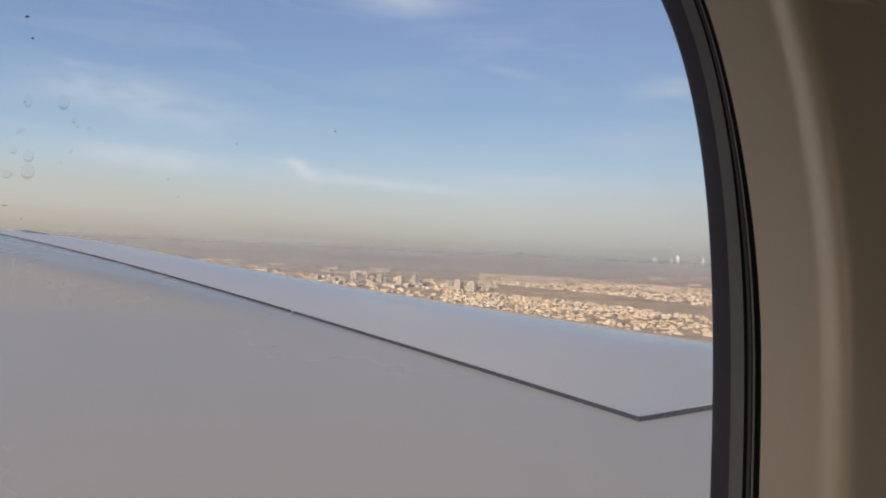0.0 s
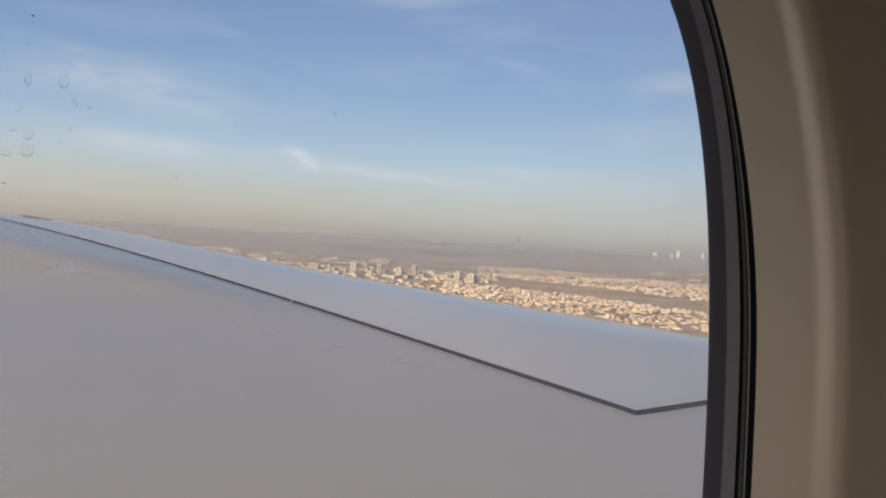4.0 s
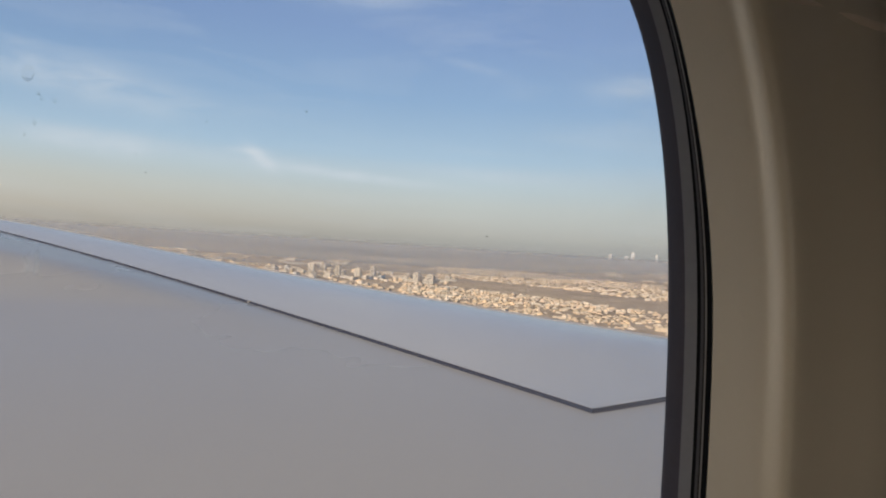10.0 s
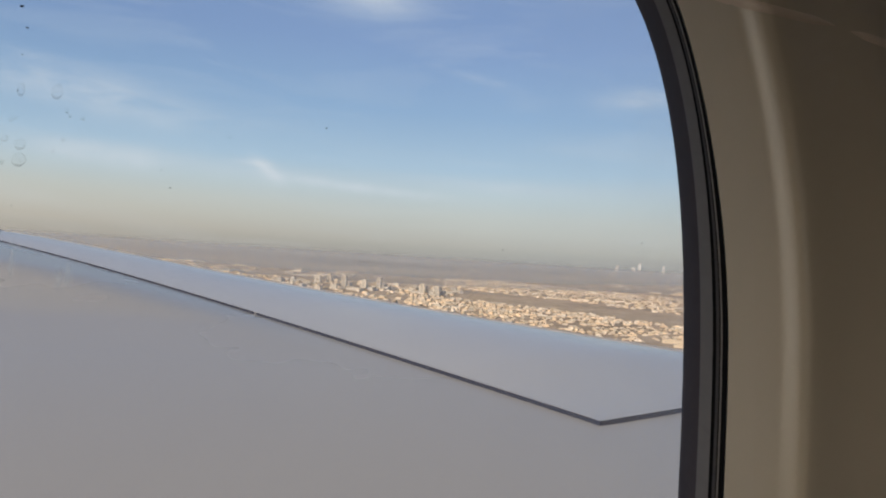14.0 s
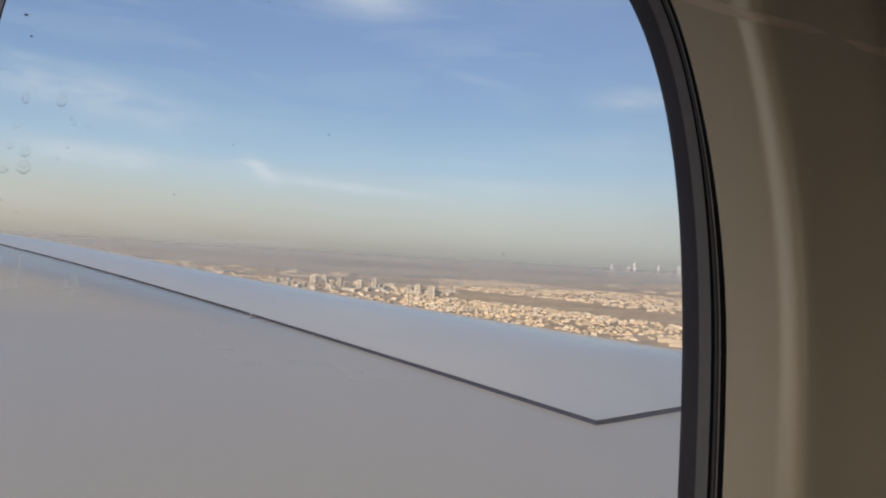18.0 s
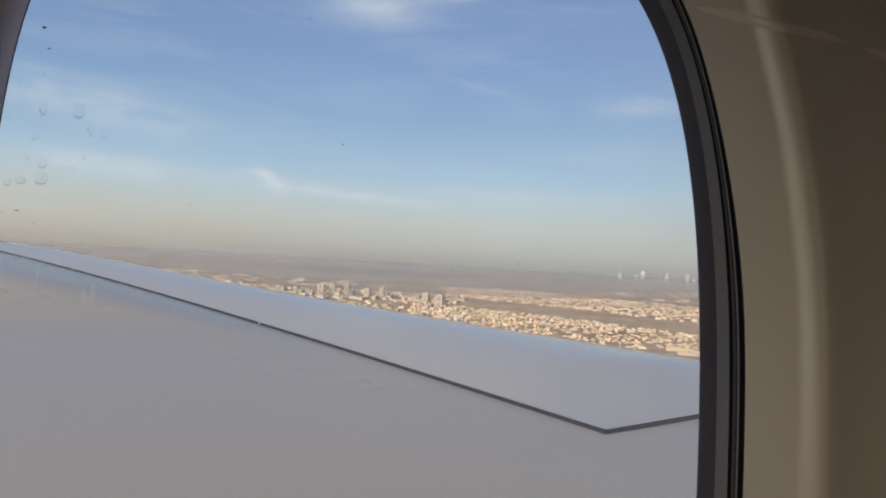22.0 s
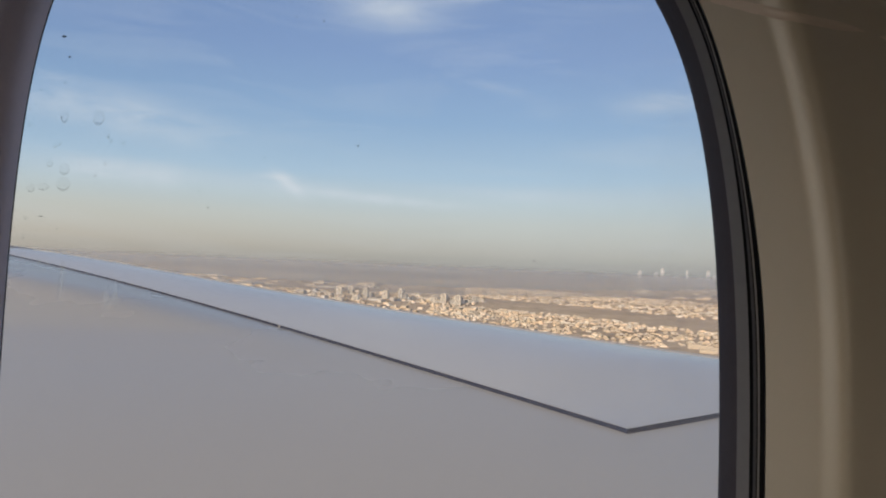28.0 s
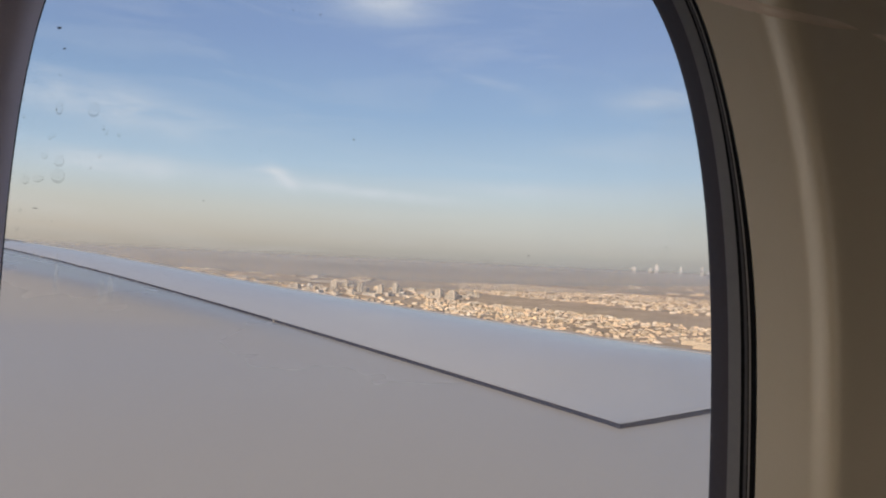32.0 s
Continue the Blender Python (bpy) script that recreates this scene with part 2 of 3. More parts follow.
TOWN = material("town_walls", (0.80, 0.64, 0.45), 0.9, spread=0.15, grain=0.8, stain=0.05, island=0.85, tint=(0.78, 0.70, 0.59))
CONCRETE = material("tower_concrete", (0.80, 0.73, 0.63), 0.85, spread=0.15, grain=0.5, stain=0.05, per_object=0.3, tint=(0.78, 0.75, 0.70))
GLASSY = material("window_glass", (0.13, 0.13, 0.13), 0.25, spread=0.2, grain=0.5, stain=0.1)
PALE = material("pale_cladding", (0.58, 0.59, 0.61), 0.5, spread=0.1, grain=0.3, stain=0.03, per_object=0.3)
SAND = material("sand_render", (0.74, 0.63, 0.48), 0.9, spread=0.12, grain=0.8, stain=0.06)
ROAD = material("sandy_road", (0.42, 0.35, 0.27), 0.95, spread=0.2, grain=0.4, stain=0.02)
LEAF = material("tree_leaves", (0.050, 0.060, 0.032), 0.9, spread=0.4, grain=1.0, stain=0.1, island=0.6)


def ground_material():
    m = bpy.data.materials.new("dry_ground")
    m.use_nodes = True
    n = Nodes(m.node_tree)
    where = n.add("ShaderNodeTexCoord").outputs["Object"]
    a, b, c = n.noise(where, 0.0022, 6, 0.6, 0.5), n.noise(where, 0.012, 6, 0.65), n.noise(where, 0.09, 4, 0.6)
    col = n.ramp(n.math("MULTIPLY_ADD", b, 0.5, n.math("MULTIPLY", a, 0.5)), [
        (0.34, (0.25, 0.20, 0.145)), (0.44, (0.46, 0.36, 0.255)), (0.54, (0.58, 0.455, 0.325)), (0.66, (0.66, 0.53, 0.39))])
    col = n.mix(n.math("MULTIPLY_ADD", c, 1.5, -0.80, clamp=True), col, (0.20, 0.16, 0.11))
    p = n.add("ShaderNodeBsdfPrincipled")
    n.put(p.inputs["Base Color"], col)
    p.inputs["Roughness"].default_value, p.inputs["Specular IOR Level"].default_value = 0.95, 0.1
    o = n.add("ShaderNodeOutputMaterial")
    n.tree.links.new(p.outputs[0], o.inputs[0])
    return m


def pane_material(dusty=1.0):
    """Acrylic: clear, with faint gloss and a thin film of dust."""
    m = bpy.data.materials.new("window_acrylic")
    m.use_nodes = True
    n = Nodes(m.node_tree)
    where = n.add("ShaderNodeTexCoord").outputs["Object"]
    film = n.noise(where, 14, 5, 0.6)
    clear_ = n.add("ShaderNodeBsdfTransparent")
    clear_.inputs[0].default_value = (0.995, 0.995, 0.998, 1)
    gloss = n.add("ShaderNodeBsdfGlossy")
    gloss.inputs["Roughness"].default_value = 0.02
    dust = n.add("ShaderNodeBsdfTranslucent")
    dust.inputs[0].default_value = (0.7, 0.7, 0.72, 1)
    one, two = n.add("ShaderNodeMixShader"), n.add("ShaderNodeMixShader")
    side = n.add("ShaderNodeSeparateXYZ")
    n.put(side.inputs[0], where)
    edge = n.math("MULTIPLY", n.math("MULTIPLY_ADD", side.outputs[0], 14.0, -0.7, clamp=True), n.math("MULTIPLY_ADD", film, 0.22, -0.03, clamp=True))     # film denser along the forward seal, paling the sky there
    n.put(one.inputs[0], n.math("MULTIPLY", dusty, n.math("ADD", edge, n.math("MULTIPLY", film, 0.025))))
    n.tree.links.new(clear_.outputs[0], one.inputs[1])
    n.tree.links.new(dust.outputs[0], one.inputs[2])
    fres = n.add("ShaderNodeFresnel")
    fres.inputs[0].default_value = 1.2
    n.put(two.inputs[0], fres.outputs[0])
    n.tree.links.new(one.outputs[0], two.inputs[1])
    n.tree.links.new(gloss.outputs[0], two.inputs[2])
    o = n.add("ShaderNodeOutputMaterial")
    n.tree.links.new(two.outputs[0], o.inputs[0])
    return m


def smear_material():
    """Dried water film that glows a little against the light outside."""
    m = bpy.data.materials.new("dried_smear")
    m.use_nodes = True
    n = Nodes(m.node_tree)
    spots = n.noise(n.add("ShaderNodeTexCoord").outputs["Object"], 420, 4, 0.65)
    clear_, film = n.add("ShaderNodeBsdfTransparent"), n.add("ShaderNodeBsdfRefraction")
    film.inputs["Color"].default_value = (1.0, 1.0, 1.0, 1)
    film.inputs["Roughness"].default_value, film.inputs["IOR"].default_value = 0.75, 1.3
    mixer = n.add("ShaderNodeMixShader")
    n.put(mixer.inputs[0], n.math("MULTIPLY_ADD", spots, 0.5, -0.12, clamp=True))
    n.tree.links.new(clear_.outputs[0], mixer.inputs[1])
    n.tree.links.new(film.outputs[0], mixer.inputs[2])
    o = n.add("ShaderNodeOutputMaterial")
    n.tree.links.new(mixer.outputs[0], o.inputs[0])
    return m


SMEAR = smear_material()


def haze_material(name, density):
    """Haze on a flat sheet: lets most light through and scatters the rest; thins out upwards."""
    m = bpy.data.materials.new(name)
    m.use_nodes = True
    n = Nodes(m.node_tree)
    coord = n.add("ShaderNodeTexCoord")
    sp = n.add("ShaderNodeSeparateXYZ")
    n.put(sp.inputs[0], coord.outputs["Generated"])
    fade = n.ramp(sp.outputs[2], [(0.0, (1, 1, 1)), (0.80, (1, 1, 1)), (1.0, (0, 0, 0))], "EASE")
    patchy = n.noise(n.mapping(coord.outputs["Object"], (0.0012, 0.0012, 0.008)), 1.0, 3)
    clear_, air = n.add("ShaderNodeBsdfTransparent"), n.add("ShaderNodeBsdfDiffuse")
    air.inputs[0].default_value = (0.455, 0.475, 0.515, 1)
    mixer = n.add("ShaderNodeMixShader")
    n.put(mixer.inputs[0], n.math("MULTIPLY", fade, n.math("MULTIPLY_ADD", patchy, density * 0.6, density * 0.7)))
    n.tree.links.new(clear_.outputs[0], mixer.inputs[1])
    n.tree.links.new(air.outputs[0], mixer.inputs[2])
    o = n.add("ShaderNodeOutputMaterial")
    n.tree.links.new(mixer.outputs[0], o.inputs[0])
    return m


# ---- mesh helpers ----
def mesh_of(name, verts, faces, mat, smooth=False):
    me = bpy.data.meshes.new(name)
    me.from_pydata([tuple(v) for v in verts], [], faces)
    me.materials.append(mat)
    if smooth:
        me.polygons.foreach_set("use_smooth", [True] * len(me.polygons))
    me.update()
    return me


def part(name, bm, mat, parent=None, label="", smooth=False):
    """Links a bmesh, or a pair of vertices and faces, as one mesh object under a thing or a part."""
    if isinstance(bm, tuple):
        me = mesh_of(name, bm[0], bm[1], mat, smooth)
    else:
        me = bpy.data.meshes.new(name)
        bm.to_mesh(me)
        bm.free()
        me.materials.append(mat)
        if smooth:
            me.polygons.foreach_set("use_smooth", [True] * len(me.polygons))
    ob = new(name, me)
    ob.parent = parent
    if label:
        tagged(ob, label)
    return ob


def grid(rows):
    """Vertices and quads of a sheet given as rows of points."""
    n = len(rows[0])
    faces = [(i * n + j, i * n + j + 1, (i + 1) * n + j + 1, (i + 1) * n + j) for i in range(len(rows) - 1) for j in range(n - 1)]
    return [p for r in rows for p in r], faces


def loft(rings):
    """Vertices and quads between closed rings."""
    n = len(rings[0])
    faces = [(i * n + j, i * n + (j + 1) % n, (i + 1) * n + (j + 1) % n, (i + 1) * n + j) for i in range(len(rings) - 1) for j in range(n)]
    return [p for r in rings for p in r], faces


def box(x0, y0, z0, x1, y1, z1):
    v = [(x, y, z) for z in (z0, z1) for y in (y0, y1) for x in (x0, x1)]
    return v, [(0, 2, 3, 1), (4, 5, 7, 6), (0, 1, 5, 4), (1, 3, 7, 5), (3, 2, 6, 7), (2, 0, 4, 6)]


def join(pieces):
    verts, faces = [], []
    for v, f in pieces:
        k = len(verts)
        verts += v
        faces += [tuple(i + k for i in q) for q in f]
    return verts, faces


def bevel_box(x0, y0, z0, x1, y1, z1, r):
    bm = bmesh.new()
    bmesh.ops.create_cube(bm, size=1.0)
    for v in bm.verts:
        v.co = Vector(((x0 + x1) / 2 + v.co.x * (x1 - x0), (y0 + y1) / 2 + v.co.y * (y1 - y0), (z0 + z1) / 2 + v.co.z * (z1 - z0)))
    bmesh.ops.bevel(bm, geom=bm.edges[:], offset=r, segments=2, affect="EDGES")
    return bm


# ---- cabin ----
CX, CZ, FORE_W, AFT_W, HALF_H, N_RING = -0.0063, -0.1419, 0.1323, 0.1330, 0.2850, 160
N_FORE, N_AFT = 3.55, 5.17
STEPS = (0.0, 0.0006, 0.0035, 0.0080, 0.0216, 0.0305, 0.070, 0.30)      # breadth of the seals and the surround
LOW = (0.0, 0.0011, 0.0038, 0.0068, 0.0208, 0.0297, 0.070, 0.30)         # beside the pane
TOP = (0.0, 0.0005, 0.0024, 0.0030, 0.0169, 0.0258, 0.066, 0.30)         # over its upper corner


def breadth(off, z):
    """Breadth of the seals, narrowed towards the upper corners to fit the view."""
    if off <= 0:
        return off
    u = min(1.0, max(0.0, (z + 0.03) / 0.11))
    u = u * u * (3 - 2 * u)
    return float(np.interp(off, STEPS, LOW)) * (1 - u) + float(np.interp(off, STEPS, TOP)) * u


def outline(off, y):
    """The window's rounded outline, grown by off, at depth y."""
    pts = []
    for k in range(N_RING):
        a = 2 * math.pi * k / N_RING
        c, s = math.cos(a), math.sin(a)
        n, half = (N_FORE, FORE_W) if c > 0 else (N_AFT, AFT_W)
        ux, uz = math.copysign(abs(c) ** (2 / n), c), math.copysign(abs(s) ** (2 / n), s)
        grown = breadth(off, CZ + HALF_H * uz)
        wide = grown * (1 + 2.2 * max(0.0, -c) ** 0.7) if off > 0 else grown       # seals broadened along the aft edge to fit the view
        pts.append((CX + (half + wide) * ux, y, CZ + (HALF_H + grown) * uz))
    return pts


def frame_of(y, x0=-5.0, x1=5.0, z0=-1.25, z1=1.15):
    """The wall's rectangle, point for point with the outline."""
    pts = []
    for px, _, pz in outline(0, 0):
        dx, dz = px - CX, pz - CZ
        k = min((x1 - CX) / dx if dx > 1e-9 else (x0 - CX) / dx if dx < -1e-9 else 1e9, (z1 - CZ) / dz if dz > 1e-9 else (z0 - CZ) / dz if dz < -1e-9 else 1e9)
        pts.append((CX + dx * k, y, CZ + dz * k))
    return pts


window = tagged(new("window_1"), "rounded aeroplane cabin window with layered dark rubber seals", "window", kind="structure")
window.location = (0, 0, 0)
part("outer_seal", loft([outline(0.009, 0.006), outline(0.0, 0.0024), outline(0.0, 0.0), outline(0.0, -0.0030), outline(0.0002, -0.0065), outline(0.0006, -0.0087)]), SEAL_OUT, window, "dull purple-grey rubber seal", True)
part("grey_seal", loft([outline(0.0006, -0.0087), outline(0.0012, -0.0096), outline(0.0026, -0.0116), outline(0.0035, -0.0125)]), SEAL_MID, window, "dark grey rubber seal", True)
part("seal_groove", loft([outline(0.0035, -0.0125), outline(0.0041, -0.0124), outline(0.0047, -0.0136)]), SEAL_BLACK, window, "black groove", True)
part("gasket_fold", loft([outline(0.0047, -0.0136), outline(0.0049, -0.0143), outline(0.0055, -0.0148), outline(0.0057, -0.0147)]), SEAL_FOLD, window, "dull dark grey gasket fold", True)
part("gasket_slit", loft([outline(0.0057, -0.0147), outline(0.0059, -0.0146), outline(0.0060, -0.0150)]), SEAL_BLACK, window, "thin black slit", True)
part("seal_lip", loft([outline(0.0060, -0.0150), outline(0.0061, -0.0156), outline(0.0064, -0.0158), outline(0.0066, -0.0155)]), SEAL_LINE, window, "thin grey gasket lip", True)
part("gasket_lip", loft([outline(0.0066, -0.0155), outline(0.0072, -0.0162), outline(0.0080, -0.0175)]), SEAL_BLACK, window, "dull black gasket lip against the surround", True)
# strip laid over the aft seals, coloured paler to offset the weak light there
aft = [k for k in range(N_RING) if math.cos(2 * math.pi * k / N_RING) < -0.25]
part("aft_seal", grid([[(outline(o, y)[k][0] + 0.0004, y, outline(o, y)[k][2]) for o, y in ((-0.0002, 0.0004), (-0.0001, -0.003), (0.0002, -0.0065), (0.0008, -0.0090), (0.0026, -0.0118), (0.0045, -0.0146), (0.0080, -0.0182))] for k in aft]), SEAL_PALE, window, "pale strip over the aft seals, lightened where little light falls", True)
disc = bmesh.new()
disc.faces.new([disc.verts.new(p) for p in outline(0.004, 0.002)])
pane = part("pane", disc, pane_material(), window, "clear acrylic pane with dust and dried drops")
pane.visible_shadow = False

OUTER = 0.055       # the outer pane, which carries the dirt
disc = bmesh.new()
disc.faces.new([disc.verts.new(p) for p in outline(0.062, OUTER)])
outer_pane = part("outer_pane", disc, pane_material(0.5), window, "clear outer pane with dirt specks and dried drops")
outer_pane.visible_shadow = False

wall = tagged(new("wall_port"), "beige moulded plastic cabin sidewall around the window", "wall", kind="structure")
PROFILE = [(0.0080, -0.0178), (0.0086, -0.0193), (0.0105, -0.0234), (0.0124, -0.0279), (0.0144, -0.0321),     # reveal
           (0.0155, -0.0343), (0.0168, -0.0358), (0.0201, -0.0384), (0.0215, -0.0390), (0.0230, -0.0391), (0.0246, -0.0387), (0.0270, -0.0377),      # rim
           (0.0320, -0.0352), (0.036, -0.0331), (0.042, -0.0300), (0.050, -0.0263), (0.056, -0.0236), (0.064, -0.0204), (0.072, -0.0168), (0.085, -0.0096), (0.10, 0.0045), (0.13, 0.020), (0.20, 0.030), (0.30, 0.030)]  # panel
part("window_reveal", loft([outline(o, y) for o, y in PROFILE[:4]]), PLASTIC, wall, "beige flared window surround", True)
part("side_panel", loft([outline(o, y) for o, y in PROFILE[3:]] + [frame_of(0.030)]), PLASTIC, wall, "brown-beige sidewall panel with a smooth rounded rim", True)


def panel_depth(x, z):
    """Depth of the wall's moulded surface at a place."""
    lo, hi = 0.0, 0.3
    for _ in range(30):
        mid = (lo + hi) / 2
        grown = mid
        for _ in range(3):
            grown = breadth(mid, CZ + HALF_H * (z - CZ) / (HALF_H + grown))
        if (abs(x - CX) / (FORE_W + grown)) ** N_FORE + (abs(z - CZ) / (HALF_H + grown)) ** N_FORE > 1:
            lo = mid
        else:
            hi = mid
    return float(np.interp(lo, [p[0] for p in PROFILE], [p[1] for p in PROFILE]))


# course of the streak, set to fit the camera's view
LINE_X, LINE_Z = (0.1007, 0.1041, 0.1069, 0.1095, 0.112, 0.1145, 0.1171, 0.12, 0.1231, 0.1268, 0.132, 0.1379, 0.144, 0.1501, 0.1563, 0.1625, 0.1686, 0.1749, 0.1817, 0.1896, 0.2011, 0.216), (0.1001, 0.0987, 0.0968, 0.095, 0.0932, 0.0913, 0.0895, 0.088, 0.0868, 0.0862, 0.0865, 0.0871, 0.0878, 0.0885, 0.089, 0.0892, 0.0889, 0.0888, 0.0889, 0.0895, 0.0915, 0.0948)
for x0, x1 in ((0.1024, 0.1610), (0.1671, 0.2145)):      # streak of light across the wall, put in as a pale raised bead
    bead = []
    for k in range(49):
        x = x0 + (x1 - x0) * k / 48
        z, thin = float(np.interp(x, LINE_X, LINE_Z)), 0.05 + 0.95 * math.sin(math.pi / 2 * min(1.0, 3.5 * min(k, 48 - k) / 48))
        low_relief = float(np.interp(x, (0.1128, 0.1367), (0.0005, 0.0009)))
        bead.append([(x, panel_depth(x, z + dz * thin) - low_relief * thin * h + 0.0001, z + dz * thin) for dz, h in ((-0.0017, 0), (-0.0012, 0.5), (-0.0004, 0.95), (0.0005, 1.0), (0.0013, 0.6), (0.0019, 0))])
    part("moulding_line", grid(bead), LIGHT_STREAK, wall, "faint streak of light built as a pale bead", True)
part("outer_skin", loft([frame_of(0.030), frame_of(0.06), outline(0.075, 0.06), outline(0.02, 0.0065), outline(0.0085, 0.006)]), SKIN, wall, "white painted outer skin")

# the ceiling's low box is unseen, added to darken the window wall's top
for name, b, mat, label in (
        ("ceiling", join([box(-5, -5.6, 1.15, 5, -0.03, 1.25), box(-5, -2.0, 0.128, 5, -0.036, 0.24)]), LINER, "plain cabin ceiling with an unseen low box added to shade the window wall"),
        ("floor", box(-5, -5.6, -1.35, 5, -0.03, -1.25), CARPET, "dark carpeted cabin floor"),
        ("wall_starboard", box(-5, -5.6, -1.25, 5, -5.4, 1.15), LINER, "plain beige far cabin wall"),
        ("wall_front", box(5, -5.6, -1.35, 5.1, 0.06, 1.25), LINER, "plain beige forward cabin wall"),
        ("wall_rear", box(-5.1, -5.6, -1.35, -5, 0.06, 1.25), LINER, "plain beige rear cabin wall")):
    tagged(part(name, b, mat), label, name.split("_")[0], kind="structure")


# ---- wing ----
def lead_x(y):
    return 12.103 - 1.7361 * y + 0.05849 * y * y - 0.001278 * y ** 3


def joint_x(y):
    return 3.877 - 0.6620 * y - 0.005745 * y * y


def step(y):
    """How far a slat stands proud of the fixed skin; a little more towards the tip."""
    return 0.024 + 0.0004 * max(0.0, y - 4.5)


def wing_z(y):
    return -0.907 + 0.05 * (y - 3.6)


TIP = 25.6
# bent upwards along the camera's rays to fit the view: slope grows root to tip
BEND_Y = [0.06 + 0.06 * k for k in range(445)]
BEND_S, reach = [1.0], 0.30
for y0, y1 in zip(BEND_Y, BEND_Y[1:]):
    mid = (y0 + y1) / 2
    rise = 0.115 + 0.06 * mid / 22
    reach *= math.exp((wing_z(y1) / (y1 + 0.24) - wing_z(y0) / (y0 + 0.24)) / (rise - wing_z(mid) / (mid + 0.24)))
    BEND_S.append(reach / (y1 + 0.24))
BEND_S = [q / BEND_S[59] for q in BEND_S]


def bent(piece):
    """The straight wing's mesh, bent."""
    vs, fs = piece
    ks = np.interp([v[1] for v in vs], BEND_Y, BEND_S)
    return [(v[0] * k, (v[1] + 0.24) * k - 0.24, v[2] * k) for v, k in zip(vs, ks)], fs


wing = tagged(new("aircraft_wing"), "swept grey aeroplane wing with smooth glossy upper skin", "wing")


def span(y0, y1, n):
    return [y0 + (y1 - y0) * (k / n) ** 1.4 for k in range(n + 1)]


# the fixed upper skin passes a little below the slats; outboard a widening strip of it falls towards them
def skin_z(x, y):
    back_, chord = max(0.0, joint_x(y) - x), 6.5 - 0.11 * y
    q = min(1.0, max(0.0, (y - 5) / 4))
    broad = min(4.5, max(0.8, y - 5.8))
    u = min(back_, broad)
    return wing_z(y) - step(y) + 0.15 * q * q * (3 - 2 * q) * (u - u ** 4 / (4 * broad ** 3)) - 0.10 * (back_ / chord) ** 2.5


rows = []
for y in span(0.06, TIP, 130):
    j, f = joint_x(y), max(lead_x(y) - 0.06, joint_x(y) + 0.05)
    rows.append([(x, y, skin_z(x, y)) for x in [j - (6.5 - 0.11 * y) * (1 - k / 44) ** 1.5 for k in range(45)] + [j + (f - j) * k / 4 for k in range(1, 5)]])
part("upper_skin", bent(grid(rows)), WING, wing, "matt grey main wing skin", True)
part("lower_skin", bent(grid([[(r[0][0], r[0][1], r[0][2] - 0.01), (r[16][0], r[16][1], r[16][2] - 0.75 + 0.026 * r[0][1]), (r[-1][0] - 0.2, r[-1][1], r[-1][2] - 0.5 + 0.017 * r[0][1])] for r in rows])), WING, wing, "", True)

KINK = Vector((1.4115, 3.611, 0))
INNER = Vector((4.40, 5.265, 0))


def bulge(x, y):
    """Convex back of the slats between joint and leading edge, flat at the inboard end."""
    b, f = joint_x(y), lead_x(y)
    v = max(0.0, min(1.0, (x - b) / (f - b)))
    end = KINK.y + (x - KINK.x) * (INNER.y - KINK.y) / (INNER.x - KINK.x)
    return 0.062 * (f - b) * v * (1 - v) * max(0.0, min(1.0, (y - end) / 1.6))


